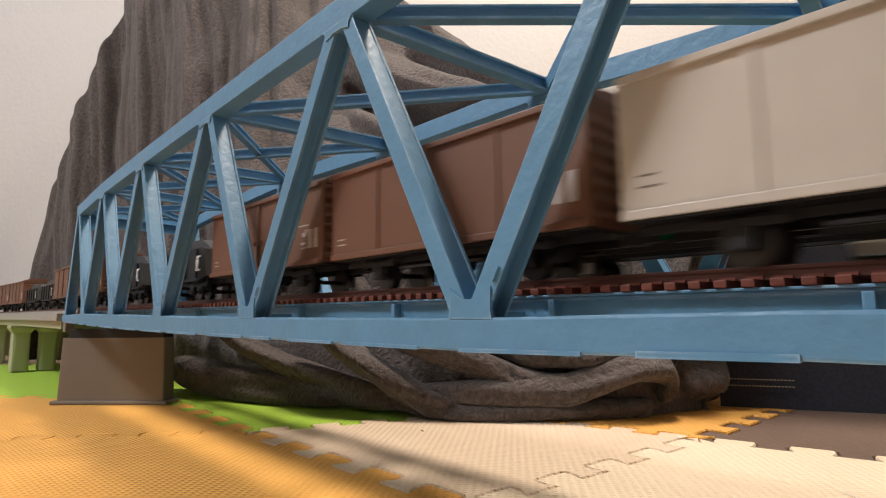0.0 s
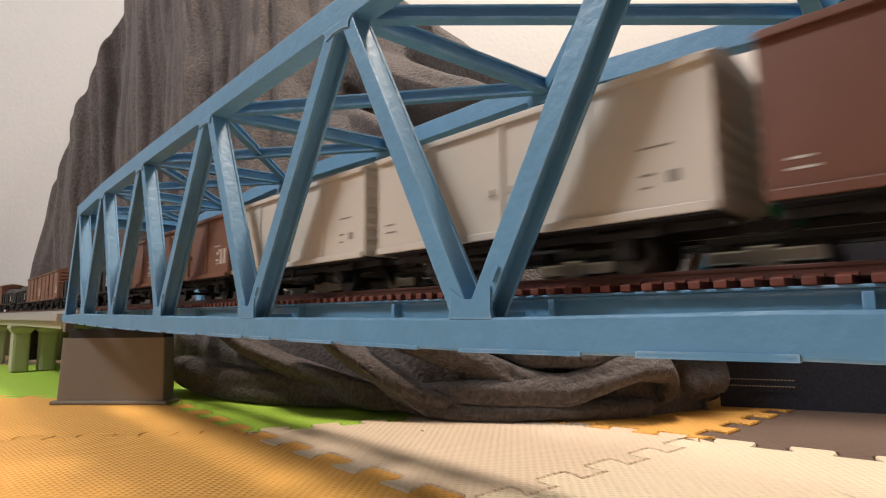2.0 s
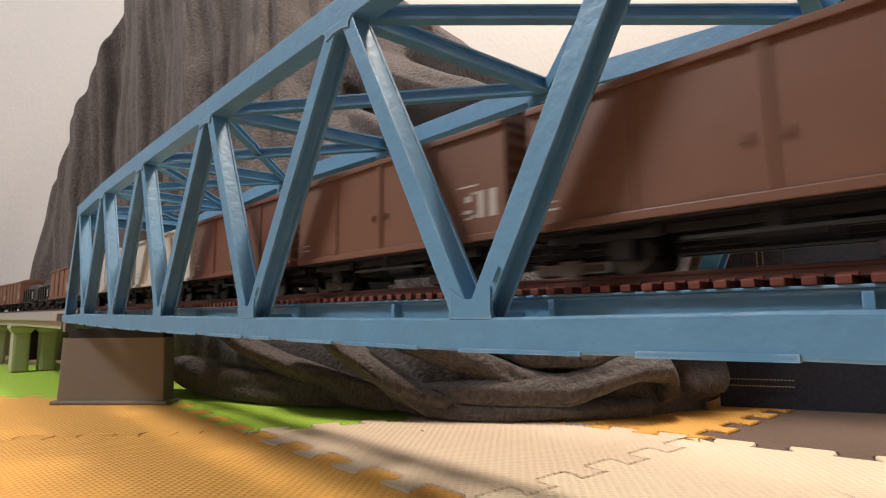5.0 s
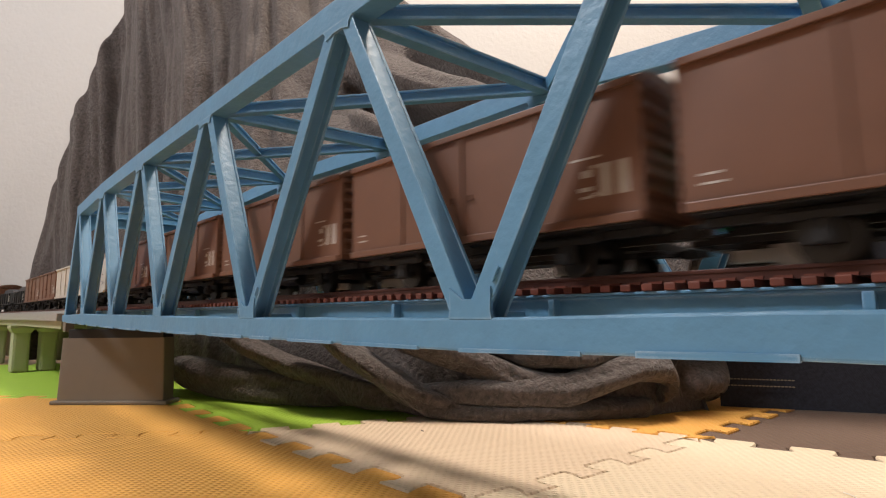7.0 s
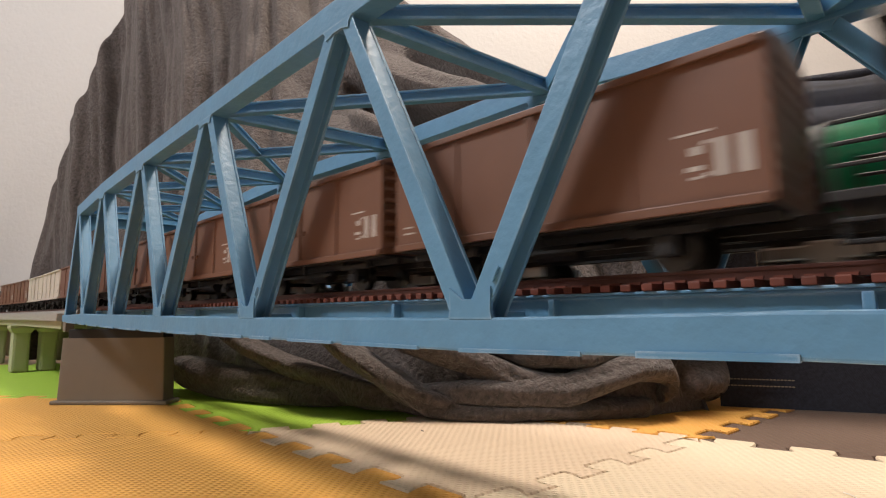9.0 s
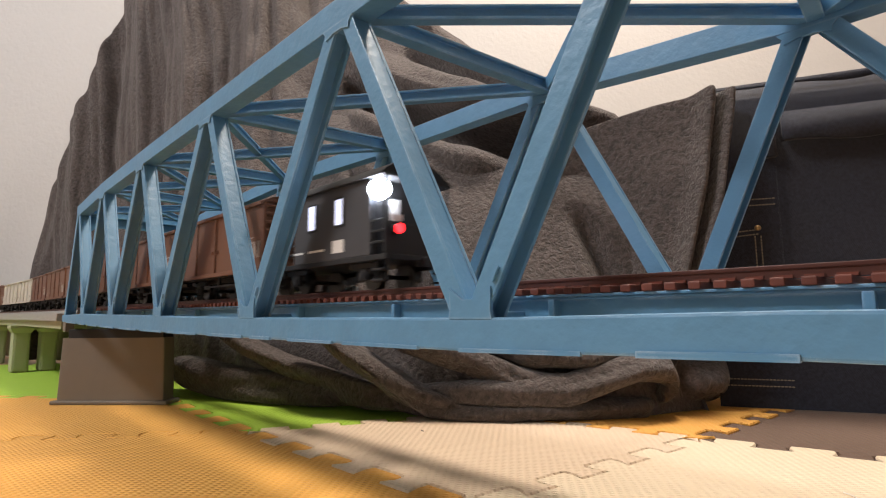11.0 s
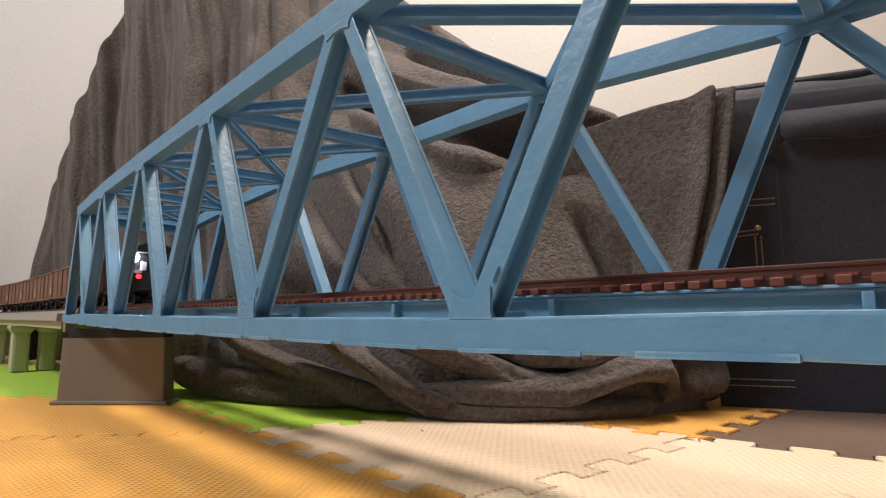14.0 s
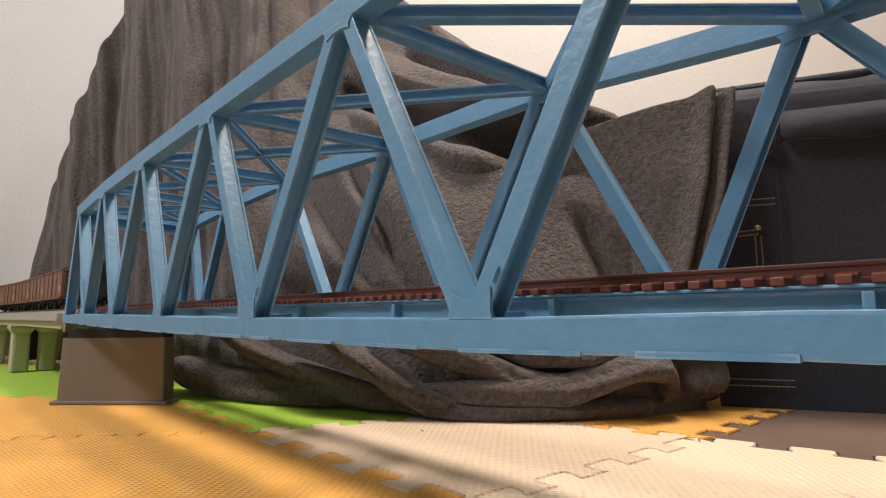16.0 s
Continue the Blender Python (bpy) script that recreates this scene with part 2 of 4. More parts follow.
def trough(bm, a, b, side, wide, deep, wall, bev=0.0003):
    """A member from a to b: front and back plates joined by a web that is nearly flush above and deeply recessed below."""
    m, n = beam_frame(a, b, side)
    u = 1 if m.to_3x3().col[2].z > 0 else -1
    h, d, t, lip = wide / 2, deep, wall, wide * 0.07
    sec = [(0, h), (0, -h), (t, -h), (t, 0.1 * h), (d - t, 0.1 * h), (d - t, -h), (d, -h), (d, h), (d - t, h), (d - t, h - lip), (t, h - lip), (t, h)]
    loft(bm, [[m @ Vector((x, q, r * u)) for q, r in sec] for x in (0, n)])
    soften(bm, bev)


def angle_bar(bm, a, b, high, flange, wall, out):
    """A channel on edge, as in the bracing between the trusses: a web with a narrow top flange and a wider foot."""
    m, n = beam_frame(a, b, (0, 0, 1))
    s = 1 if m.to_3x3().col[2].dot(Vector(out)) > 0 else -1
    h, w = high / 2, wall * 0.8
    sec = [(h, 0), (-h, 0), (-h, s * flange), (w - h, s * flange), (w - h, s * w), (h - w, s * w), (h - w, s * flange * 0.55), (h, s * flange * 0.55)]
    loft(bm, [[m @ Vector((x, q, r)) for q, r in sec] for x in (0, n)])
    soften(bm, 0.0002)


def thing(name, label, category, at=(0, 0, 0), group="", kind=""):
    ob = new(name)
    ob.empty_display_size = 0.02
    ob.location = at
    return tagged(ob, label, category, group, kind)


def smooth(ob):
    for p in ob.data.polygons:
        p.use_smooth = True
    return ob


def lerp_at(table, x):
    return float(np.interp(x, [a for a, _ in table], [b for _, b in table]))


# ---- room shell: set square to the view, closed all round ----
WALL_F, BACK_F, LEFT_R, RIGHT_R, TOP = 10.2, -14.0, -15.0, 14.0, 1.60
FLOOR_Z = GZ - 0.010


def room_box(name, r0, r1, f0, f1, z0, z1, mat, label, category):
    bm = bmesh.new()
    turn = Matrix((RGT, FWD, Vector((0, 0, 1)))).transposed().to_4x4()
    turn.translation = Vector((EYE.x, EYE.y, 0))
    box(bm, (r0 * P, f0 * P, z0), (r1 * P, f1 * P, z1), 0, turn)
    return tagged(part(name, bm, mat), label, category, "", "structure")


room_box("floor", LEFT_R, RIGHT_R, BACK_F, WALL_F, FLOOR_Z - 0.02, FLOOR_Z, BOARD, "brown wooden floor under the foam mats", "floor")
room_box("wall_north", LEFT_R - 1, RIGHT_R + 1, WALL_F, WALL_F + 1, FLOOR_Z - 0.02, TOP, WALL, "cream wall with lightly textured wallpaper", "wall")
room_box("wall_south", LEFT_R - 1, RIGHT_R + 1, BACK_F - 1, BACK_F, FLOOR_Z - 0.02, TOP, WALL, "cream wall with lightly textured wallpaper", "wall")
room_box("wall_west", LEFT_R - 1, LEFT_R, BACK_F, WALL_F, FLOOR_Z - 0.02, TOP, WALL, "cream wall with lightly textured wallpaper", "wall")
room_box("wall_east", RIGHT_R, RIGHT_R + 1, BACK_F, WALL_F, FLOOR_Z - 0.02, TOP, WALL, "cream wall with lightly textured wallpaper", "wall")
room_box("ceiling", LEFT_R - 1, RIGHT_R + 1, BACK_F - 1, WALL_F + 1, TOP, TOP + 0.05, CEIL, "plain white ceiling", "ceiling")
room_box("baseboard", LEFT_R, RIGHT_R, WALL_F - 0.10, WALL_F, FLOOR_Z, FLOOR_Z + 0.045, TRIM, "white painted baseboard along the wall", "baseboard")


def ceiling_lamp(at, r):
    t = thing("ceiling_lamp", "round white housing of an unseen ceiling light", "lamp", at)
    bm = bmesh.new()
    tube(bm, (0, 0, -0.03), (0, 0, TOP - at[2]), r, 32)
    part("housing", bm, CEIL, t)
    return t


ceiling_lamp(LAMP, 0.25)
# out-of-view housing made up for the added front fill
ceiling_lamp(FRONT_FILL, 0.36)


# ---- foam mats: corners of the laid squares, in panels ----
GRID = {
    (-2, -1): (-4.5, -1.2), (-2, 0): (-3.0, 1.2), (-2, 1): (-1.5, 2.8), (-2, 2): (0.0, 4.0),
    (-1, -1): (-0.2, -0.42), (-1, 0): (1.10, 0.62), (-1, 1): (1.7, 1.95), (-1, 2): (2.1, 3.3),
    (0, -1): (1.75, -0.72), (0, 0): (2.77, 0.555), (0, 1): (3.39, 1.87), (0, 2): (3.8, 3.3),
    (1, -1): (4.0, -0.95), (1, 0): (4.47, 0.566), (1, 1): (4.67, 2.09), (1, 2): (4.78, 3.6),
    (2, -1): (6.0, -1.1), (2, 0): (6.1, 0.55), (2, 1): (6.25, 2.44), (2, 2): (6.4, 3.9),
}


def seam(a, b, n=5):
    """A jigsaw edge from a to b: dovetail teeth on both sides of the line."""
    a, b = Vector(a), Vector(b)
    d = b - a
    nrm = Vector((-d.y, d.x)).normalized()
    pts = [a]
    w = d.length / n
    depth = 0.105 * w / 0.30
    for i in range(n):
        s0 = a + d * (i / n)
        e = d / n
        for t, h in ((0.27, 0.0), (0.20, 0.5), (0.21, 0.92), (0.26, 1.0), (0.74, 1.0), (0.79, 0.92), (0.80, 0.5), (0.73, 0.0)):
            pts.append(s0 + e * t + nrm * depth * (h - 0.5))
    pts.append(b)
    return pts


SEAMS = {}
for (i, j) in GRID:
    for di, dj in ((1, 0), (0, 1)):
        if (i + di, j + dj) in GRID:
            SEAMS[(i, j, i + di, j + dj)] = seam(GRID[(i, j)], GRID[(i + di, j + dj)])


def edge_path(p, q):
    return SEAMS[(*p, *q)] if (*p, *q) in SEAMS else SEAMS[(*q, *p)][::-1]


def foam_mat(i, j, mat, label, lift=0.0):
    ring = [(i, j), (i + 1, j), (i + 1, j + 1), (i, j + 1)]
    pts = []
    for k in range(4):
        pts += edge_path(ring[k], ring[(k + 1) % 4])[:-1]
    c = sum(pts, Vector((0, 0))) / len(pts)
    bm = bmesh.new()
    n = len(pts)
    rings = []
    for z, inset in ((-0.0098, 0.0008), (-0.0010, 0.0004), (0, 0.0011)):
        loop = []
        for k, p in enumerate(pts):
            tang = pts[(k + 1) % n] - pts[k - 1]
            nr = Vector((-tang.y, tang.x)).normalized()
            q = (p - c) * P + nr * inset
            loop.append(bm.verts.new((q.x, q.y, z)))
        rings.append(loop)
    for lo, hi in zip(rings, rings[1:]):
        for k in range(n):
            bm.faces.new((lo[k], lo[(k + 1) % n], hi[(k + 1) % n], hi[k]))
    for loop, flip in ((rings[-1], 1), (rings[0], -1)):
        for tri in tessellate_polygon([[v.co for v in loop]]):
            bm.faces.new([loop[k] for k in tri[::flip]])
    bmesh.ops.recalc_face_normals(bm, faces=bm.faces)
    ob = part("foam_floor_mat", bm, mat)
    ob.location = (c.x * P, c.y * P, GZ + lift)
    return tagged(ob, label, "floor mat", "jigsaw foam mats")


foam_mat(-1, -1, ORANGE, "orange jigsaw foam mat under the bridge pier")
foam_mat(0, -1, ORANGE, "orange jigsaw foam mat beside a beige one", 0.0)
foam_mat(1, -1, SAND, "pale cream jigsaw foam mat before the bridge")
foam_mat(-2, -1, LIME, "lime green jigsaw foam mat under the viaduct")
foam_mat(-2, 0, LIME, "lime green jigsaw foam mat behind the viaduct")
foam_mat(-1, 0, LIME, "lime green jigsaw foam mat under the blanket's edge", -0.0004)
foam_mat(0, 0, BEIGE, "beige jigsaw foam mat below the bridge", 0.0002)
foam_mat(1, 0, SAND, "pale cream jigsaw foam mat below the bridge")
foam_mat(-1, 1, BEIGE, "beige jigsaw foam mat under the blanket")
foam_mat(0, 1, ORANGE, "orange jigsaw foam mat at the blanket's foot", 0.0006)
foam_mat(1, 1, COCOA, "dark brown jigsaw foam mat before the denim cover", -0.0006)


# ---- truss bridge ----
W = 0.945 * P
BX = [0.576, 1.235, 2.020, 2.916, 3.920, 5.008, 6.100, 7.150, 8.150]      # lower joints, in panels
TX = [0.840, 1.585, 2.462, 3.436, 4.480, 5.530, 6.620, 7.860]             # upper joints
LOW_TOP = [(0.5, 0.018), (1.27, 0.024), (2.04, 0.016), (2.92, 0.007), (3.92, -0.002), (5.01, -0.003), (5.6, 0.008), (8.3, 0.012)]
LOW_FOOT = [(0.5, -0.036), (1.27, -0.052), (2.04, -0.065), (2.92, -0.072), (3.92, -0.074), (5.03, -0.074), (5.6, -0.060), (8.3, -0.050)]
UP_TOP = [(0.84, 0.870), (1.585, 0.918), (2.462, 0.938), (3.436, 0.952), (4.48, 0.964), (5.53, 0.970), (7.9, 0.93)]
FAR_BX = [0.300, 0.830, 1.890, 2.975, 4.030, 5.097, 6.150, 7.150, 8.150]
FAR_TX = [0.500, 1.300, 2.330, 3.505, 4.560, 5.485, 6.620, 7.860]
FAR_UP = [(0.64, 0.905), (1.33, 0.960), (2.28, 1.002), (3.505, 0.975), (4.56, 0.978), (5.485, 0.908), (7.9, 0.92)]
MEMBER, DEEP, WALLT = 0.053 * P, 0.070 * P, 0.010 * P
JOINT = 0.058


def low_top(x):
    return lerp_at(LOW_TOP, x)


def low_mid(x):
    return (lerp_at(LOW_TOP, x) + lerp_at(LOW_FOOT, x)) / 2


def truss_side(bridge, y, s, bxs, txs, up):
    """One truss: its outer face at y, its members reaching towards s."""
    def up_top(x):
        return lerp_at(up, x)

    xs = sorted(set(bxs + [0.50, 5.6, 8.25]))
    bm = bmesh.new()
    loft(bm, [[Vector((x * P, q, r)) for q, r in u_section(low_top(x) * P, lerp_at(LOW_FOOT, x) * P, y, s, DEEP, WALLT)] for x in xs])
    soften(bm, 0.0007)
    part("lower_chord", bm, BLUE, bridge)
    # uneven strips glued along the chord's foot
    rnd = random.Random(5 + int(s))
    x = 0.7
    while x < 7.9:
        n = rnd.uniform(0.12, 0.42)
        bm = bmesh.new()
        zs = [lerp_at(LOW_FOOT, q) * P for q in (x, x + n)]
        h = rnd.uniform(0.006, 0.010) * P
        loft(bm, [[Vector((q * P, y + s * 0.0006, z - 0.0002)), Vector((q * P, y - s * 0.0004, z - 0.0002)), Vector((q * P, y - s * 0.0004, z + h)), Vector((q * P, y + s * 0.0006, z + h))] for q, z in zip((x, x + n), zs)])
        part("edge_strip", bm, BLUE, bridge)
        x += n + rnd.uniform(0.03, 0.14)
    bm = bmesh.new()
    ends = [txs[0] - 0.035] + txs + [txs[-1] + 0.035]
    loft(bm, [[Vector((x * P, q, r)) for q, r in u_section(up_top(x) * P, (up_top(x) - 0.086) * P, y, s, DEEP, WALLT)] for x in ends])
    soften(bm, 0.0004)
    part("upper_chord", bm, BLUE, bridge)
    # diagonals and end posts
    for k in range(len(txs)):
        for bx in (bxs[k], bxs[k + 1]):
            bm = bmesh.new()
            near = 1 if txs[k] > bx else -1
            a = Vector(((bx + near * (0.004 if near > 0 else 0.020)) * P, y, (low_top(bx) - 0.012) * P))
            b = Vector(((txs[k] - near * (0.020 if near > 0 else 0.030)) * P, y, (up_top(txs[k]) - 0.060) * P))
            off = Vector((0, s * 0.0004, 0))
            trough(bm, a + off, b + off, (0, s, 0), MEMBER, DEEP, WALLT)
            part("end_post" if (k == 0 and bx == bxs[0]) or (k == len(txs) - 1 and bx == bxs[-1]) else "diagonal", bm, BLUE, bridge)
    # gusset plates
    for bx in bxs[1:-1]:
        bm = bmesh.new()
        z0, w = low_top(bx) - 0.002, JOINT
        half = [(w + 0.004, 0.0), (w, 0.020), (w + 0.002, 0.050), (0.060, 0.068), (0.020, 0.042)]
        pts = [(bx + dx, z0 + dz) for dx, dz in half] + [(bx - dx, z0 + dz) for dx, dz in reversed(half)]
        prism(bm, [(x * P, z * P) for x, z in pts], *sorted((y - s * 0.00012, y + s * WALLT * 0.8)))
        part("gusset_plate", bm, BLUE, bridge)
        bm = bmesh.new()
        lean = Matrix.Translation(((bx + 0.074) * P, y - s * 0.0001, (z0 + 0.092) * P)) @ Matrix.Rotation(0.50, 4, "Y")
        box(bm, (-0.0025 * P, -0.0003, -0.017 * P), (0.0025 * P, 0.0003, 0.017 * P), 0.0001, lean)
        part("gusset_tab", bm, BLUE, bridge)
    for tx in txs[1:-1]:
        bm = bmesh.new()
        z1, w = up_top(tx) - 0.084, JOINT
        half = [(w + 0.020, 0.0), (w + 0.004, -0.018), (0.060, -0.034), (0.020, -0.024)]
        pts = [(tx + dx, z1 + dz) for dx, dz in half] + [(tx - dx, z1 + dz) for dx, dz in reversed(half)]
        prism(bm, [(x * P, z * P) for x, z in pts], *sorted((y - s * 0.00012, y + s * WALLT * 0.8)))
        part("gusset_plate", bm, BLUE, bridge)


def truss_bridge():
    bridge = thing("truss_bridge", "light blue hand-painted model truss railway bridge on grey piers", "model bridge")
    truss_side(bridge, 0.0, 1, BX, TX, UP_TOP)
    truss_side(bridge, W, 1, FAR_BX, FAR_TX, FAR_UP)
    y0, y1 = DEEP * 0.8, W + DEEP * 0.3
    for k in range(len(TX)):
        a = Vector((TX[k] * P, y0, (lerp_at(UP_TOP, TX[k]) - 0.040) * P))
        b = Vector((FAR_TX[k] * P, y1, (lerp_at(FAR_UP, FAR_TX[k]) - 0.040) * P))
        bm = bmesh.new()
        angle_bar(bm, a, b, 0.070 * P, 0.046 * P, 0.012 * P, (1, 0, 0))
        part("top_strut", bm, BLUE, bridge)
        if k + 1 < len(TX):
            c = Vector((TX[k + 1] * P, y0, (lerp_at(UP_TOP, TX[k + 1]) - 0.042) * P))
            d = Vector((FAR_TX[k + 1] * P, y1, (lerp_at(FAR_UP, FAR_TX[k + 1]) - 0.042) * P))
            for e, f in ((a, d), (c, b)):
                bm = bmesh.new()
                angle_bar(bm, e, f, 0.058 * P, 0.038 * P, 0.011 * P, (1, 0, 0))
                part("top_brace", bm, BLUE, bridge)
    # portal plate at each end, its lower corners rounded into the posts
    for xa, xb in ((TX[0], FAR_TX[0]), (TX[-1], FAR_TX[-1])):
        za, zb = (lerp_at(UP_TOP, xa) - 0.03) * P, (lerp_at(FAR_UP, xb) - 0.03) * P
        n, drop, curve = 36, 0.12 * P, 0.15 * P
        bm = bmesh.new()
        va, vb = [], []
        for i in range(n + 1):
            u = i / n
            y = y0 + (y1 - y0) * u
            e = max(0.0, 1 - min(y - y0, y1 - y) / curve)
            x, ztop = (xa + (xb - xa) * u) * P, za + (zb - za) * u
            va.append(bm.verts.new((x, y, ztop)))
            vb.append(bm.verts.new((x, y, ztop - drop - curve * (1 - math.sqrt(max(0.0, 1 - e * e))))))
        for i in range(n):
            bm.faces.new((va[i], va[i + 1], vb[i + 1], vb[i]))
        ext = bmesh.ops.extrude_face_region(bm, geom=bm.faces[:])
        bmesh.ops.translate(bm, vec=(0.02 * P, 0, 0), verts=[v for v in ext["geom"] if isinstance(v, bmesh.types.BMVert)])
        bmesh.ops.recalc_face_normals(bm, faces=bm.faces)
        part("portal_arch", bm, BLUE, bridge)
    # floor beams and stringers
    for bx in BX[1:-1]:
        bm = bmesh.new()
        box(bm, ((bx - 0.02) * P, y0, -0.060 * P), ((bx + 0.02) * P, y1, 0.010 * P), 0.0004)
        part("floor_beam", bm, BLUE, bridge)
    for yc in (TRACK_Y, TRACK_Y2):
        for dy in (-0.090, 0.090):
            bm = bmesh.new()
            box(bm, (0.52 * P, (yc + dy - 0.008) * P, -0.055 * P), (8.2 * P, (yc + dy + 0.008) * P, 0.040 * P), 0.0003)
            box(bm, (0.52 * P, (yc + dy - 0.022) * P, 0.034 * P), (8.2 * P, (yc + dy + 0.022) * P, 0.0398 * P), 0.0003)
            part("stringer", bm, BLUE, bridge)
        # added plate: keeps light off the stringers, its edge gives a pale line
        bm = bmesh.new()
        box(bm, (0.52 * P, (yc - 0.120) * P, 0.0400 * P), (8.2 * P, (yc + 0.120) * P, 0.0455 * P), 0.0002)
        part("shade_plate", bm, BLUE, bridge)
    for k in range(len(BX) - 1):
        for u in (0.1, 0.6):
            x = BX[k] + (BX[k + 1] - BX[k]) * u
            bm = bmesh.new()
            box(bm, ((x - 0.008) * P, (TRACK_Y - 0.122) * P, -0.055 * P), ((x + 0.008) * P, (TRACK_Y - 0.096) * P, 0.035 * P), 0.0003)
            part("stiffener", bm, BLUE, bridge)
    for x in (0.62, 8.1):
        for y in (0.03 * P, W - 0.03 * P):
            bm = bmesh.new()
            box(bm, ((x - 0.05) * P, y - 0.03 * P, -0.115 * P), ((x + 0.05) * P, y + 0.03 * P, -0.036 * P), 0.0006)
            part("bearing", bm, CONCRETE, bridge)
    return bridge


TRACK_Y, TRACK_Y2 = 0.265, 0.685          # track centres, in panels
RAIL_Z, WHEEL_Z = 0.083, 0.080                            # rail head and wheel tread, in panels
truss_bridge()

BEND_X, BEND_R = -1.6, 40.0                # where the viaduct's gentle bend begins, and its radius
LOOP_X, LOOP_R = -4.6, 3.4                 # where it turns back in a tight loop, and that radius


def on_track(x, yc=TRACK_Y):
    """Place and heading on a track, x in panels, running on round the bend and the loop past the bridge."""
    if x >= BEND_X:
        return x, yc, 0.0
    off = yc - TRACK_Y
    phi = (BEND_X - max(x, LOOP_X)) / BEND_R
    r = BEND_R if x < LOOP_X else BEND_R + off
    px, py = BEND_X - r * math.sin(phi), TRACK_Y - BEND_R + r * math.cos(phi)
    if x < LOOP_X:
        cx, cy = px + LOOP_R * math.sin(phi), py - LOOP_R * math.cos(phi)
        phi += (LOOP_X - x) / LOOP_R
        px, py = cx - (LOOP_R + off) * math.sin(phi), cy + (LOOP_R + off) * math.cos(phi)
    return px, py, phi


def track(yc, label):
    t = thing("railway_track", label, "model track", group="tracks over the bridge")
    for dy in (-0.0715, 0.0715):
        bm = bmesh.new()
        y = (yc + dy) * P
        box(bm, (0.45 * P, y - 0.0005, (RAIL_Z - 0.022) * P), (8.6 * P, y + 0.0005, (RAIL_Z - 0.006) * P), 0)
        box(bm, (0.45 * P, y - 0.0008, (RAIL_Z - 0.008) * P), (8.6 * P, y + 0.0008, RAIL_Z * P), 0.0002)
        box(bm, (0.45 * P, y - 0.0015, (RAIL_Z - 0.024) * P), (8.6 * P, y + 0.0015, (RAIL_Z - 0.019) * P), 0)
        part("rail", bm, RAIL, t)
    bm = bmesh.new()
    box(bm, (-0.00125, -0.128 * P, 0.046 * P), (0.00125, 0.128 * P, (RAIL_Z - 0.023) * P), 0.0003)
    box(bm, (-0.0016, -0.090 * P, (RAIL_Z - 0.023) * P), (0.0016, -0.055 * P, (RAIL_Z - 0.018) * P), 0)
    box(bm, (-0.0016, 0.055 * P, (RAIL_Z - 0.023) * P), (0.0016, 0.090 * P, (RAIL_Z - 0.018) * P), 0)
    first = part("sleeper", bm, RUST, t)
    first.location = (0.52 * P, yc * P, 0)
    n = int(7.7 / 0.043)
    for k in range(1, n):
        share("sleeper", first, t, Matrix.Translation(((0.52 + 0.043 * k) * P, yc * P, 0)))
    return t


track(TRACK_Y, "red-brown model track with sleepers laid across the blue bridge")
track(TRACK_Y2, "red-brown model track on the bridge's other side")


# ---- pier and viaduct ----
def pier(at, turn, half_w, half_d, top, label):
    t = thing("bridge_pier", label, "bridge pier", (at[0] * P, at[1] * P, GZ))
    t.rotation_euler = (0, 0, turn)
    h = top * P - GZ
    bm = bmesh.new()
    n = 40
    rows = []
    for z, grow in ((0.0, 1.0), (h * 0.5, 0.985), (h, 0.965)):
        row = []
        for i in range(n):
            a = 2 * math.pi * i / n
            ca, sa = math.cos(a), math.sin(a)
            e = 0.09
            row.append(bm.verts.new((half_w * P * grow * math.copysign(abs(ca) ** e, ca), half_d * P * grow * math.copysign(abs(sa) ** e, sa), z)))
        rows.append(row)
    for lo, hi in zip(rows, rows[1:]):
        for i in range(n):
            bm.faces.new((lo[i], lo[(i + 1) % n], hi[(i + 1) % n], hi[i]))
    bm.faces.new(rows[-1])
    bm.faces.new(rows[0][::-1])
    part("pier_wall", bm, CONCRETE, t)
    bm = bmesh.new()
    box(bm, (-half_w * 1.09 * P, -half_d * 1.25 * P, 0), (half_w * 1.09 * P, half_d * 1.25 * P, 0.030 * P), 0.0012)
    part("footing", bm, CONCRETE, t)
    bm = bmesh.new()
    box(bm, (-half_w * 0.86 * P, -half_d * 0.92 * P, h - 0.0004), (half_w * 0.94 * P, half_d * 0.92 * P, h + 0.066 * P), 0.0006)
    part("bearing_shelf", bm, BLACK, t, "black bearing shelf")
    return t


PA, PB = Vector((0.83, -0.085)), Vector((1.47, 0.50))
pd = (PB - PA).normalized()
pn = Vector((-pd.y, pd.x))
pc = (PA + PB) / 2 + pn * 0.10
pier(pc, math.atan2(pd.y, pd.x), (PB - PA).length / 2 * 0.955, 0.075, -0.158, "grey moulded bridge pier on a footing, standing on foam mats")
pier((8.0, 0.47), math.pi / 2, 0.44, 0.14, -0.158, "grey moulded bridge pier under the bridge's end")


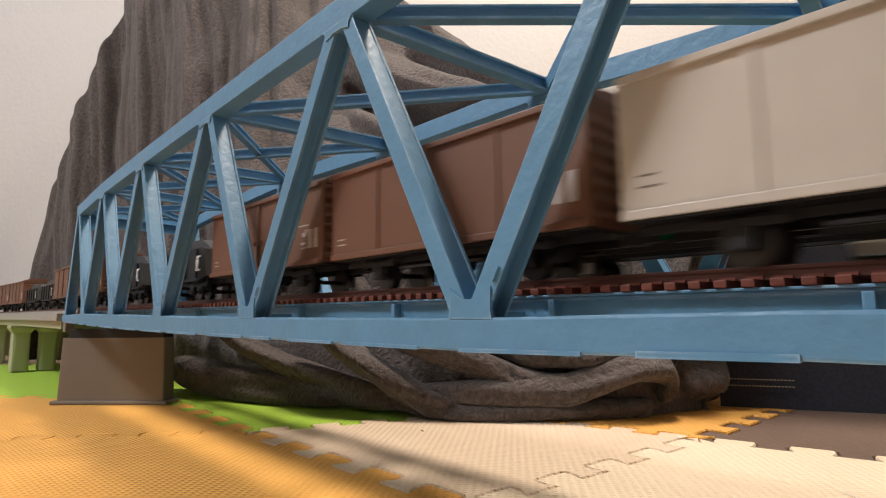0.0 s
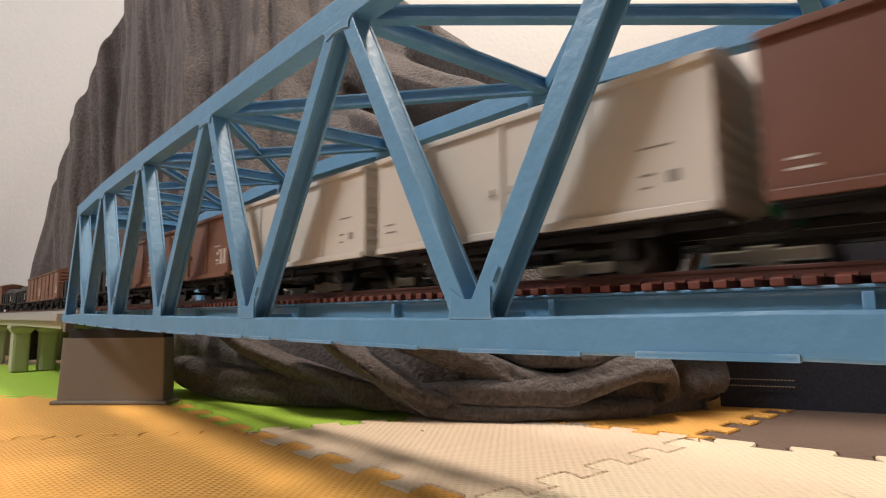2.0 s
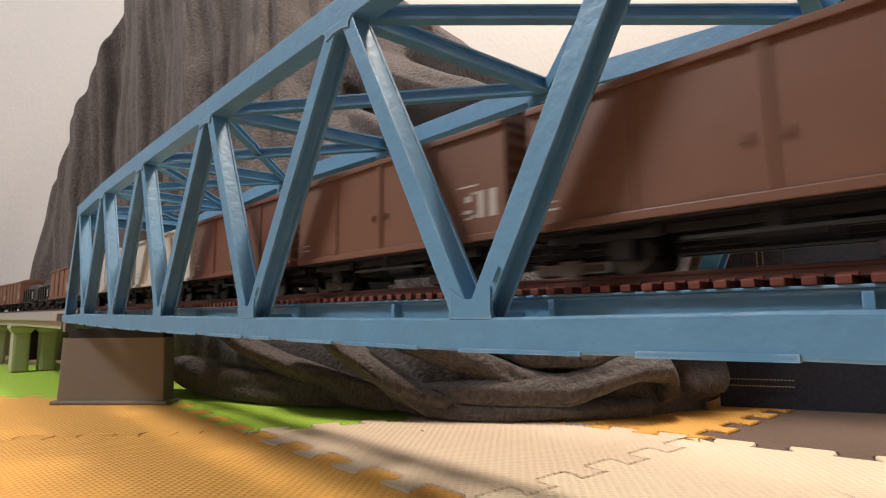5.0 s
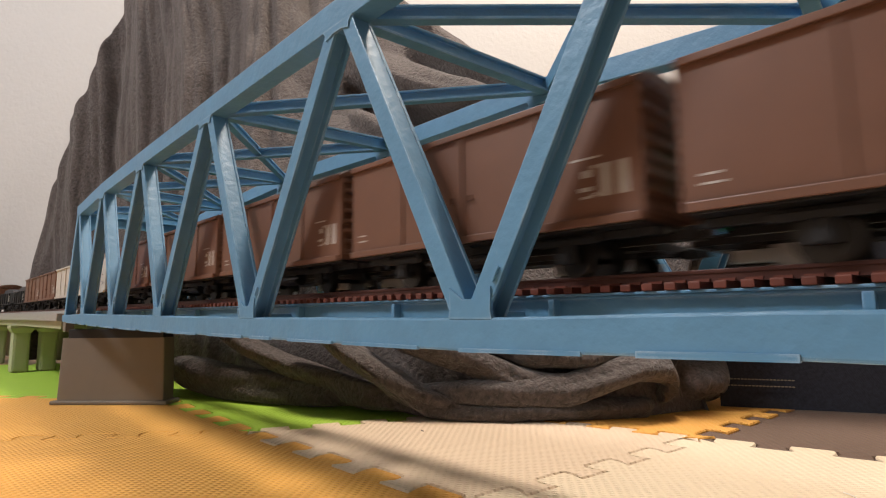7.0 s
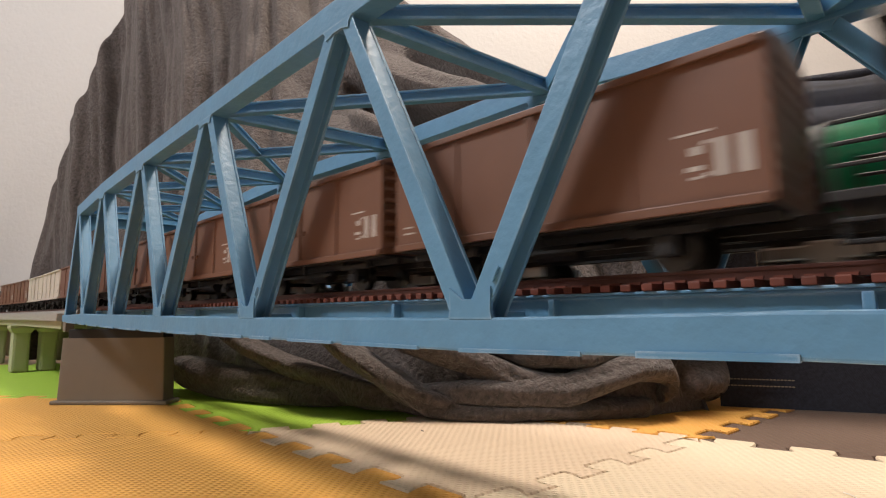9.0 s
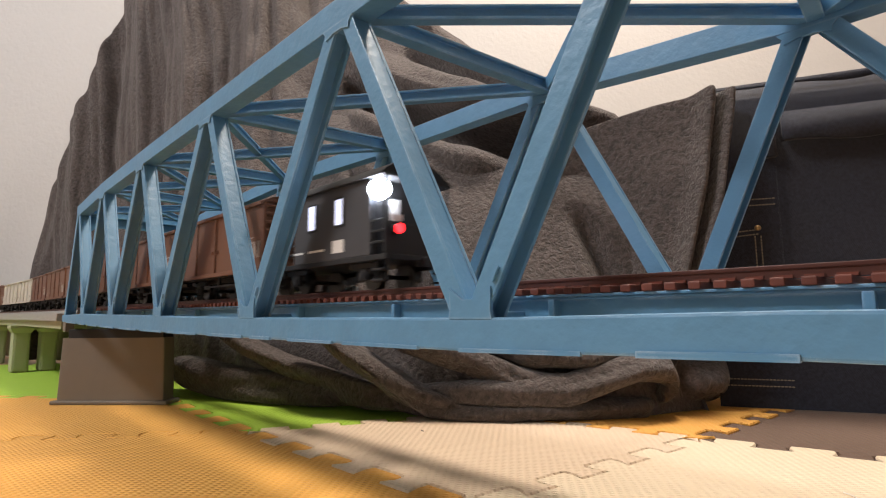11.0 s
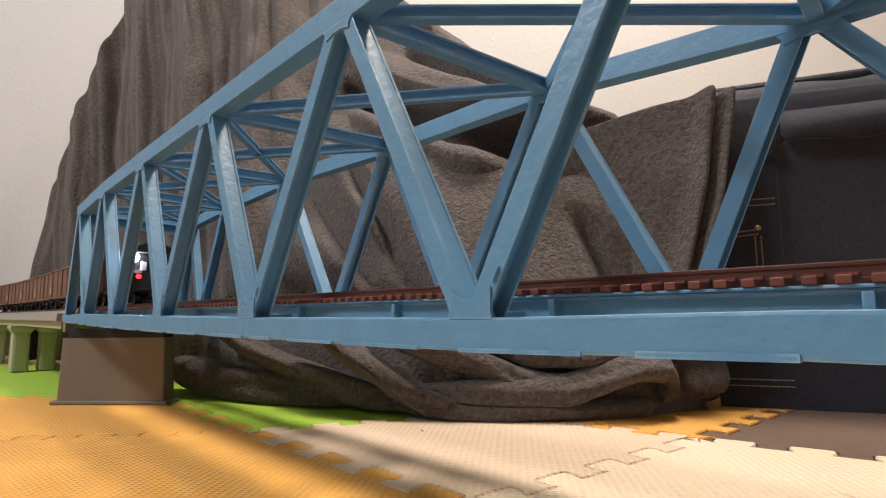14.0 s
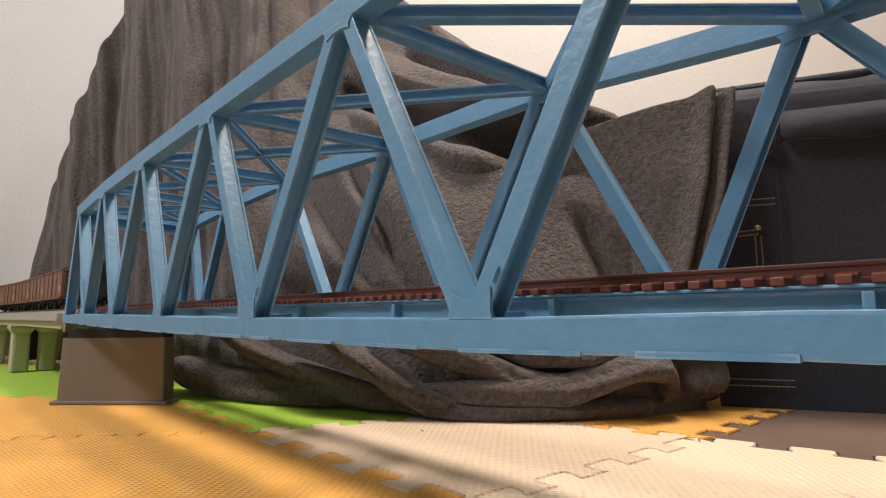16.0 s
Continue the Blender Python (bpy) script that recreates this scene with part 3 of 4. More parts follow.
def viaduct():
    t = thing("viaduct", "pale olive model viaduct carrying the track round a bend", "model viaduct")
    runs = [0.43 - i * 0.26 for i in range(82)]

    def ring(off, z0, z1, half, mat, name, label=""):
        bm = bmesh.new()
        rings = []
        for x in runs:
            pts = []
            for d, z in ((-half, z0), (half, z0), (half, z1), (-half, z1)):
                px, py, _ = on_track(x, TRACK_Y + off + d)
                pts.append(Vector((px * P, py * P, z * P)))
            rings.append(pts)
        loft(bm, rings)
        return part(name, bm, mat, t, label)

    mid = (TRACK_Y2 - TRACK_Y) / 2
    ring(mid, -0.03, 0.030, 0.50, BALLAST, "deck", "grey deck")
    ring(mid - 0.42, -0.095, -0.03, 0.045, VIADUCT, "edge_girder")
    ring(mid + 0.42, -0.095, -0.03, 0.045, VIADUCT, "edge_girder")
    for yc in (0.0, TRACK_Y2 - TRACK_Y):
        ring(yc, 0.030, 0.060, 0.15, BALLAST, "track_bed", "grey moulded track bed")
        for dy in (-0.0715, 0.0715):
            ring(yc + dy, 0.060, RAIL_Z, 0.007, RAIL, "rail")
    for x in (-2.42, -4.1, -5.8, -7.5, -9.2, -10.9, -12.6, -14.3, -16.0, -17.7, -19.4):
        for d in (-0.40, -0.13, 0.36):
            px, py, ph = on_track(x, TRACK_Y + mid + d)
            m = Matrix.Translation((px * P, py * P, 0)) @ Matrix.Rotation(ph, 4, "Z")
            bm = bmesh.new()
            box(bm, (-0.115 * P, -0.085 * P, GZ), (0.115 * P, 0.085 * P, -0.150 * P), 0.0035, m)
            part("column", bm, VIADUCT, t)
            bm = bmesh.new()
            loft(bm, [[m @ Vector((sx * w * P, sy * e * P, z * P)) for sx, sy in ((-1, -1), (1, -1), (1, 1), (-1, 1))] for w, e, z in ((0.116, 0.086, -0.185), (0.150, 0.118, -0.130), (0.150, 0.118, -0.0952))])
            part("column_head", bm, VIADUCT, t)
        px, py, ph = on_track(x, TRACK_Y + mid)
        m = Matrix.Translation((px * P, py * P, 0)) @ Matrix.Rotation(ph, 4, "Z")
        bm = bmesh.new()
        box(bm, (-0.10 * P, -0.42 * P, -0.15 * P), (0.10 * P, 0.42 * P, -0.096 * P), 0.001, m)
        part("cross_beam", bm, VIADUCT, t)
    return t


viaduct()

# ---- wagons: origin at rail level, midway, x along the track ----
PITCH_CAR = 1.01 * P
MM = PITCH_CAR / 120.6 * 1.0            # one millimetre at the wagons' scale


def wheelset(parent, x, gear=True):
    bm = bmesh.new()
    for s in (-1, 1):
        tube(bm, (x, s * 7.2 * MM, 5.4 * MM), (x, s * 9.4 * MM, 5.4 * MM), 5.4 * MM, 18)
        tube(bm, (x, s * 6.6 * MM, 5.4 * MM), (x, s * 7.3 * MM, 5.4 * MM), 6.0 * MM, 18)
    tube(bm, (x, -12 * MM, 5.4 * MM), (x, 12 * MM, 5.4 * MM), 0.9 * MM, 8)
    part("wheelset", bm, WHEEL, parent, "dull steel wheelset")
    if gear:
        for s in (-1, 1):
            bm = bmesh.new()
            box(bm, (x - 9 * MM, s * 12.6 * MM - 0.8 * MM, 8.2 * MM), (x + 9 * MM, s * 12.6 * MM + 0.8 * MM, 10.2 * MM), 0.3 * MM)
            box(bm, (x - 2.6 * MM, s * 12.8 * MM - 1.2 * MM, 3.4 * MM), (x + 2.6 * MM, s * 12.8 * MM + 1.2 * MM, 8.4 * MM), 0.5 * MM)
            for d in (-8, 8):
                box(bm, (x + d * MM - 0.9 * MM, s * 12.6 * MM - 0.7 * MM, 9 * MM), (x + d * MM + 0.9 * MM, s * 12.6 * MM + 0.7 * MM, 13 * MM), 0.2 * MM)
            tube(bm, (x, s * 13.6 * MM, 5.4 * MM), (x, s * 14.6 * MM, 5.4 * MM), 1.6 * MM, 10)
            part("axle_box", bm, BLACK, parent)


def coupler(parent, x, s):
    bm = bmesh.new()
    box(bm, (min(x, x + s * 4.9 * MM), -1.3 * MM, 8.5 * MM), (max(x, x + s * 4.9 * MM), 1.3 * MM, 11.0 * MM), 0.3 * MM)
    box(bm, (min(x + s * 3.2 * MM, x + s * 5.0 * MM), -2.4 * MM, 8.0 * MM), (max(x + s * 3.2 * MM, x + s * 5.0 * MM), 2.4 * MM, 11.6 * MM), 0.4 * MM)
    part("coupler", bm, BLACK, parent)


def bars(parent, mat, rects, y, name="marking"):
    """Flat painted marks on a side at y: rectangles x0, z0, x1, z1 in millimetres of the wagon."""
    s = 1 if y > 0 else -1
    for x0, z0, x1, z1 in rects:
        bm = bmesh.new()
        lo, hi = sorted((y, y + s * 0.10 * MM))
        box(bm, (x0 * MM, lo, z0 * MM), (x1 * MM, hi, z1 * MM))
        part(name, bm, mat, parent)


def roof_arc(half, rise, n=12):
    return [(half * math.cos(math.pi * i / n), rise * math.sin(math.pi * i / n) ** 1.7 if 0 < i < n else 0.0) for i in range(n + 1)]


def box_wagon(mat, roofmat, label, mark, open_door=False):
    t = thing("box_wagon", label, "model wagon", group="wagons of the freight train")
    L, H, Z0, Z1 = 55.4, 17.8, 12.3, 45.3
    # body with corrugated ends
    bm = bmesh.new()
    box(bm, (-L * MM, -H * MM, Z0 * MM), (L * MM, H * MM, Z1 * MM), 0.5 * MM)
    part("body", bm, mat, t)
    for s in (-1, 1):
        for k in range(8):
            bm = bmesh.new()
            z = 15.5 + k * 4.0
            box(bm, ((s * L - 0.9) * MM, -16.6 * MM, (z - 0.95) * MM), ((s * L + 0.9) * MM, 16.6 * MM, (z + 0.95) * MM), 0.6 * MM)
            part("end_rib", bm, mat, t)
        for y in (-17.0, 17.0):
            bm = bmesh.new()
            box(bm, ((s * L - 0.7) * MM, (y - 0.9) * MM, Z0 * MM), ((s * L + 1.0) * MM, (y + 0.9) * MM, Z1 * MM), 0.3 * MM)
            part("corner_post", bm, mat, t)
    # roof
    bm = bmesh.new()
    arc = roof_arc(18.3, 4.6)
    a = [bm.verts.new((-(L + 1.0) * MM, y * MM, (Z1 + z) * MM)) for y, z in arc]
    b = [bm.verts.new(((L + 1.0) * MM, y * MM, (Z1 + z) * MM)) for y, z in arc]
    n = len(arc)
    for i in range(n):
        bm.faces.new((a[i], a[(i + 1) % n], b[(i + 1) % n], b[i]))
    bm.faces.new(a[::-1]); bm.faces.new(b)
    bmesh.ops.recalc_face_normals(bm, faces=bm.faces)
    part("roof", bm, roofmat, t)
    for s in (-1, 1):
        y = s * H
        bm = bmesh.new()
        lo, hi = sorted((y, y + s * 1.3))
        box(bm, (-(L + 0.4) * MM, lo * MM, (Z1 - 1.6) * MM), ((L + 0.4) * MM, hi * MM, (Z1 + 0.3) * MM), 0.3 * MM)
        part("eaves_rail", bm, mat, t)
        bm = bmesh.new()
        box(bm, (-(L + 0.2) * MM, lo * MM, (Z0 - 0.6) * MM), ((L + 0.2) * MM, hi * MM, (Z0 + 1.6) * MM), 0.3 * MM)
        part("side_sill", bm, mat, t)
        for x in (-27.5, 0.0, 27.5):
            bm = bmesh.new()
            w = 0.75 if x else 1.0
            lo2, hi2 = sorted((y, y + s * (0.6 if x else 0.9)))
            box(bm, ((x - w) * MM, lo2 * MM, (Z0 + 1.6) * MM), ((x + w) * MM, hi2 * MM, (Z1 - 1.6) * MM), 0.25 * MM)
            part("door_post", bm, mat, t)
        for x in (-3.5, 3.5):
            bm = bmesh.new()
            lo2, hi2 = sorted((y, y + s * 1.0))
            box(bm, ((x - 0.5) * MM, lo2 * MM, 24.0 * MM), ((x + 0.5) * MM, hi2 * MM, 26.0 * MM), 0.15 * MM)
            part("door_latch", bm, mat, t)
        if mark == "double":
            rects = [(50.6, 18.6, 52.8, 26.6), (46.2, 18.6, 48.2, 26.6), (43.8, 19.0, 45.0, 19.8), (43.8, 25.8, 45.0, 26.6), (38.0, 28.3, 45.6, 28.8), (41.2, 23.8, 43.4, 25.6), (40.2, 20.4, 43.4, 21.4), (41.0, 18.6, 43.2, 19.2), (-52.0, 19.2, -48.0, 19.7), (-52.0, 17.2, -47.2, 17.7)]
            bars(t, LETTER, rects, y * MM)
        else:
            rects = [(40.0, 27.4, 47.5, 27.9), (46.2, 19.2, 48.8, 21.8), (40.0, 21.2, 43.4, 21.8), (40.0, 18.4, 42.4, 18.9), (-52.0, 21.4, -47.4, 21.9), (-52.0, 18.8, -46.4, 19.3)]
            bars(t, FADED, rects, y * MM)
        if open_door:
            # flat dark strip paints the opening's shade on the closed side
            bars(t, DULL_BLACK, [(-4.0, Z0 + 2.0, -1.2, Z1 - 2.0)], (y + s * 0.1) * MM, "door_gap_shade")
    # underframe
    for s in (-1, 1):
        bm = bmesh.new()
        box(bm, (-L * MM, (s * 9 - 1) * MM, 9.2 * MM), (L * MM, (s * 9 + 1) * MM, 11.38 * MM), 0.2 * MM)
        part("solebar", bm, BLACK, t)
    bm = bmesh.new()
    box(bm, (-L * MM, -16.5 * MM, 11.4 * MM), (L * MM, 16.5 * MM, Z0 * MM), 0.2 * MM)
    part("underframe", bm, BLACK, t)
    bm = bmesh.new()
    tube(bm, (-6 * MM, -7 * MM, 7.6 * MM), (8 * MM, -7 * MM, 7.6 * MM), 3.0 * MM, 12)
    part("air_reservoir", bm, BLACK, t)
    bm = bmesh.new()
    box(bm, (-18 * MM, -15.4 * MM, 6.5 * MM), (20 * MM, -14.8 * MM, 7.4 * MM), 0.1 * MM)
    box(bm, (-1.5 * MM, -15.6 * MM, 6.5 * MM), (0.5 * MM, -14.6 * MM, 12 * MM), 0.1 * MM)
    part("brake_lever", bm, BLACK, t)
    for x in (-33 * MM, 33 * MM):
        wheelset(t, x)
    coupler(t, L * MM, 1)
    coupler(t, -L * MM, -1)
    return t


def hopper_wagon(label):
    t = thing("hopper_wagon", label, "model wagon", group="wagons of the freight train")
    L, H = 50.0, 15.5
    bm = bmesh.new()
    out = [(-L, 14), (-L + 4, 30), (-L + 6, 31), (L - 6, 31), (L - 4, 30), (L, 14), (L - 14, 11.5), (-L + 14, 11.5)]
    prism(bm, [(x * MM, z * MM) for x, z in out], -H * MM, H * MM)
    part("body", bm, BLACK, t)
    bm = bmesh.new()
    heap = [(-L + 6, 31), (-L + 20, 37), (0, 38.5), (L - 20, 37), (L - 6, 31)]
    prism(bm, [(x * MM, z * MM) for x, z in heap], -11 * MM, 11 * MM)
    part("load", bm, GREY_ROOF, t, "dark heaped load")
    for s in (-1, 1):
        for x in (-36, -18, 0, 18, 36):
            bm = bmesh.new()
            lo, hi = sorted((s * H, s * (H + 1.2)))
            box(bm, ((x - 0.8) * MM, lo * MM, 13 * MM), ((x + 0.8) * MM, hi * MM, 30.5 * MM), 0.2 * MM)
            part("side_rib", bm, BLACK, t)
        bars(t, WHITE, [(37.5, 17, 39, 26), (40, 17, 44, 18), (40, 25, 44, 26), (40, 18, 41, 25)], s * (H + 1.25) * MM)
    bm = bmesh.new()
    box(bm, (-52 * MM, -9 * MM, 9.5 * MM), (52 * MM, 9 * MM, 12.5 * MM), 0.2 * MM)
    part("underframe", bm, BLACK, t)
    for x in (-38 * MM, -24 * MM, 24 * MM, 38 * MM):
        wheelset(t, x)
    coupler(t, 52 * MM, 1)
    coupler(t, -52 * MM, -1)
    return t


def brake_van(label):
    """The last vehicle: a dark van with open end decks, a lit cab window, a white lamp and two red tail lamps."""
    t = thing("brake_van", label, "model brake van")
    L, H, Z0, Z1 = 42.0, 16.5, 12.5, 41.0
    bm = bmesh.new()
    box(bm, (-L * MM, -H * MM, 10.5 * MM), (L * MM, H * MM, Z0 * MM), 0.3 * MM)
    part("underframe", bm, BLACK, t)
    bm = bmesh.new()
    box(bm, (-22 * MM, -H * MM, Z0 * MM), (33 * MM, H * MM, Z1 * MM), 0.4 * MM)
    part("cabin", bm, GREY_ROOF, t, "dark grey cabin walls")
    bm = bmesh.new()
    arc = roof_arc(18.2, 8.0, 14)
    a = [bm.verts.new((-33 * MM, y * MM, (Z1 + z) * MM)) for y, z in arc]
    b = [bm.verts.new(((L - 1) * MM, y * MM, (Z1 + z) * MM)) for y, z in arc]
    n = len(arc)
    for i in range(n):
        bm.faces.new((a[i], a[(i + 1) % n], b[(i + 1) % n], b[i]))
    bm.faces.new(a[::-1]); bm.faces.new(b)
    bmesh.ops.recalc_face_normals(bm, faces=bm.faces)
    part("roof", bm, DULL_BLACK, t, "dark arched roof")
    for s in (-1, 1):
        for x in (-7, 13):
            bm = bmesh.new()
            lo, hi = sorted((s * H, s * (H + 0.5)))
            box(bm, ((x - 3.2) * MM, lo * MM, 25 * MM), ((x + 3.2) * MM, hi * MM, 37 * MM), 0.3 * MM)
            w = part("window", bm, BLACK, t)
            bm = bmesh.new()
            lo, hi = sorted((s * (H + 0.5), s * (H + 0.62)))
            box(bm, ((x - 2.3) * MM, lo * MM, 26 * MM), ((x + 2.3) * MM, hi * MM, 36 * MM), 0.0)
            part("pane", bm, PANE, w, "lit pane")
        # deck railings
        for x0, x1 in ((-L + 1, -22), (33, L - 1)):
            bm = bmesh.new()
            for z in (17, 21, 25):
                tube(bm, (x0 * MM, s * (H - 0.6) * MM, z * MM), (x1 * MM, s * (H - 0.6) * MM, z * MM), 0.45 * MM, 6)
            tube(bm, (x0 * MM, s * (H - 0.6) * MM, Z0 * MM), (x0 * MM, s * (H - 0.6) * MM, 26 * MM), 0.5 * MM, 6)
            part("railing", bm, BLACK, t)
        for x in (-L + 5.0, L - 5.0):
            bm = bmesh.new()
            for z in (3.2, 7.0):
                box(bm, ((x - 3.6) * MM, (s * 15.2 - 1.6) * MM, (z - 0.4) * MM), ((x + 3.6) * MM, (s * 15.2 + 1.6) * MM, (z + 0.4) * MM), 0.2 * MM)
            for q in (-3.2, 3.2):
                box(bm, ((x + q - 0.4) * MM, (s * 14.2 - 0.4) * MM, 3 * MM), ((x + q + 0.4) * MM, (s * 14.2 + 0.4) * MM, 11 * MM), 0.1 * MM)
            part("footstep", bm, BLACK, t)
        for x in (-32.0, L - 1.6):
            bm = bmesh.new()
            tube(bm, (x * MM, s * (H - 1.0) * MM, 12 * MM), (x * MM, s * (H - 1.0) * MM, Z1 * MM), 0.6 * MM, 6)
            part("roof_post", bm, BLACK, t)
        bars(t, WHITE, [(-22, 16.5, -14, 17.4), (-10, 16.5, 2, 17.4), (8, 15.0, 16, 20.0)], s * (H + 0.05) * MM)
    bm = bmesh.new()
    box(bm, ((L - 1.6) * MM, -H * MM, Z0 * MM), ((L - 0.6) * MM, H * MM, 24 * MM), 0.3 * MM)
    box(bm, (33.0 * MM, -15 * MM, Z0 * MM), (34.0 * MM, 15 * MM, Z1 * MM), 0.3 * MM)
    part("end_panel", bm, BLACK, t)
    bm = bmesh.new()
    bmesh.ops.create_uvsphere(bm, u_segments=12, v_segments=8, radius=4.0 * MM, matrix=Matrix.Translation((34.4 * MM, -13.4 * MM, 37.0 * MM)))
    smooth(part("white_lamp", bm, LED, t, "glaring white lamp"))
    bm = bmesh.new()
    box(bm, (34.0 * MM, -8.2 * MM, 27 * MM), (34.5 * MM, -3.6 * MM, 34 * MM), 0.2 * MM)
    part("end_window", bm, WHITE, t, "pale end window")
    for y in (-11.5, 11.5):
        bm = bmesh.new()
        tube(bm, ((L - 0.8) * MM, y * MM, 21.5 * MM), ((L + 1.6) * MM, y * MM, 21.5 * MM), 2.0 * MM, 14)
        h = part("tail_lamp", bm, BLACK, t)
        bm = bmesh.new()
        tube(bm, ((L + 1.6) * MM, y * MM, 21.5 * MM), ((L + 2.0) * MM, y * MM, 21.5 * MM), 1.8 * MM, 14)
        part("red_lens", bm, TAIL, h, "glowing red lens")
        bm = bmesh.new()
        box(bm, ((L - 0.6) * MM, (y - 2.6) * MM, 24.4 * MM), ((L + 0.4) * MM, (y + 2.6) * MM, 26.8 * MM), 0.3 * MM)
        part("lamp_bracket", bm, WHITE, t, "white bracket")
    for x in (-25 * MM, 25 * MM):
        wheelset(t, x)
    coupler(t, L * MM, 1)
    coupler(t, -L * MM, -1)
    return t


def tank_wagon(label):
    t = thing("tank_wagon", label, "model tank wagon", group="green tank wagons")
    L, R, ZC = 74.0, 14.6, 29.0
    bm = bmesh.new()
    prof = [(-L, 0.0), (-L, 9.0), (-L + 0.8, 12.5), (-L + 3.0, R), (L - 3.0, R), (L - 0.8, 12.5), (L, 9.0), (L, 0.0)]
    seg = 36
    rings = []
    for x, r in prof:
        rings.append([bm.verts.new((x * MM, r * math.cos(2 * math.pi * i / seg) * MM, (ZC + r * math.sin(2 * math.pi * i / seg)) * MM)) for i in range(seg)] if r else [bm.verts.new((x * MM, 0, ZC * MM))])
    for a, b in zip(rings, rings[1:]):
        for i in range(seg):
            j = (i + 1) % seg
            if len(a) == 1:
                bm.faces.new((a[0], b[i], b[j]))
            elif len(b) == 1:
                bm.faces.new((a[i], a[j], b[0]))
            else:
                bm.faces.new((a[i], a[j], b[j], b[i]))
    bmesh.ops.recalc_face_normals(bm, faces=bm.faces)
    smooth(part("tank", bm, GREEN, t, "glossy green cylindrical tank"))
    for x in (-52, 0, 52):
        bm = bmesh.new()
        tube(bm, ((x - 1.2) * MM, 0, ZC * MM), ((x + 1.2) * MM, 0, ZC * MM), (R + 0.3) * MM, 36)
        part("strap", bm, BLACK, t)
    bm = bmesh.new()
    box(bm, (-L * MM, -4.5 * MM, 10 * MM), (L * MM, 4.5 * MM, 15 * MM), 0.3 * MM)
    for s in (-1, 1):
        box(bm, (-(L + 3) * MM, (s * 14 - 1) * MM, 10.5 * MM), ((L + 3) * MM, (s * 14 + 1) * MM, 13.2 * MM), 0.2 * MM)
        box(bm, ((s * (L + 2.5) - 1) * MM, -15 * MM, 10.5 * MM), ((s * (L + 2.5) + 1) * MM, 15 * MM, 13.2 * MM), 0.2 * MM)
    part("underframe", bm, BLACK, t)
    bm = bmesh.new()
    box(bm, (-14 * MM, -9 * MM, (ZC + R - 0.8) * MM), (14 * MM, 9 * MM, (ZC + R + 0.2) * MM), 0.2 * MM)
    part("walkway", bm, GREEN, t)
    for s in (-1, 1):
        bm = bmesh.new()
        for z in (4, 8):
            tube(bm, (-14 * MM, s * 9 * MM, (ZC + R + z) * MM), (14 * MM, s * 9 * MM, (ZC + R + z) * MM), 0.5 * MM, 6)
        for x in (-14, 0, 14):
            tube(bm, (x * MM, s * 9 * MM, (ZC + R) * MM), (x * MM, s * 9 * MM, (ZC + R + 8) * MM), 0.5 * MM, 6)
        part("railing", bm, GREEN, t)
        bm = bmesh.new()
        y = -math.sqrt(R * R - 16) if s < 0 else math.sqrt(R * R - 16)
        lo, hi = sorted((y * MM, (y + s * 1.1) * MM))
        box(bm, (-63 * MM, lo, 25 * MM), (-55 * MM, hi, 33 * MM), 0.4 * MM)
        badge = part("emblem", bm, YELLOW, t, "yellow emblem with a red bar")
        bm = bmesh.new()
        lo, hi = sorted(((y + s * 1.1) * MM, (y + s * 1.25) * MM))
        box(bm, (-63 * MM, lo, 28 * MM), (-55 * MM, hi, 30 * MM))
        part("emblem_bar", bm, RED, badge)
    for x in (-52, 52):
        for d in (-10.5, 10.5):
            wheelset(t, (x + d) * MM, gear=False)
        for s in (-1, 1):
            bm = bmesh.new()
            box(bm, ((x - 15) * MM, (s * 12.8 - 0.9) * MM, 4.5 * MM), ((x + 15) * MM, (s * 12.8 + 0.9) * MM, 8.5 * MM), 0.6 * MM)
            box(bm, ((x - 4) * MM, (s * 13 - 1.3) * MM, 3.0 * MM), ((x + 4) * MM, (s * 13 + 1.3) * MM, 9.5 * MM), 0.5 * MM)
            part("bogie_frame", bm, STEEL, t, "bright grey bogie side frame")
    coupler(t, (L + 3) * MM, 1)
    coupler(t, -(L + 3) * MM, -1)
    return t


# order from the tail forwards; the brake van comes last of all
KINDS = ["brown"] * 5 + ["open"] + ["white"] * 2 + ["brown"] * 2 + ["hopper"] * 2 + ["brown"] * 2 + ["hopper"] * 2 + ["brown"] * 3
FIRST = {
    "brown": box_wagon(BROWN, BROWN, "brown box wagon with ribbed ends and white markings", "double"),
    "open": box_wagon(BROWN2, BROWN2, "reddish brown box wagon, its sliding door ajar", "double", True),
    "white": box_wagon(CREAM, CREAM, "off-white box wagon with ribbed ends and dark markings", "single"),
    "hopper": hopper_wagon("black hopper wagon with a dark heaped load"),
}
TRAIN = []
used = set()
for k, kind in enumerate(KINDS):
    ob = FIRST[kind] if kind not in used else copy_thing(FIRST[kind], Matrix())
    used.add(kind)
    TRAIN.append((ob, -(k + 0.5) * 1.01))
VAN = brake_van("dark brake van with a lit lamp and red tail lamps")
TRAIN.append((VAN, 0.38))
TANKS = [tank_wagon("glossy green tank wagon with black straps and a yellow emblem")]
for k in range(7):
    TANKS.append(copy_thing(TANKS[0], Matrix()))


# ---- blanket and denim cover behind the bridge ----
def ease(x, a, b):
    u = min(1.0, max(0.0, (x - a) / (b - a)))
    return u * u * (3 - 2 * u)


def bell(x, c, w):
    return math.exp(-((x - c) / w) ** 2)


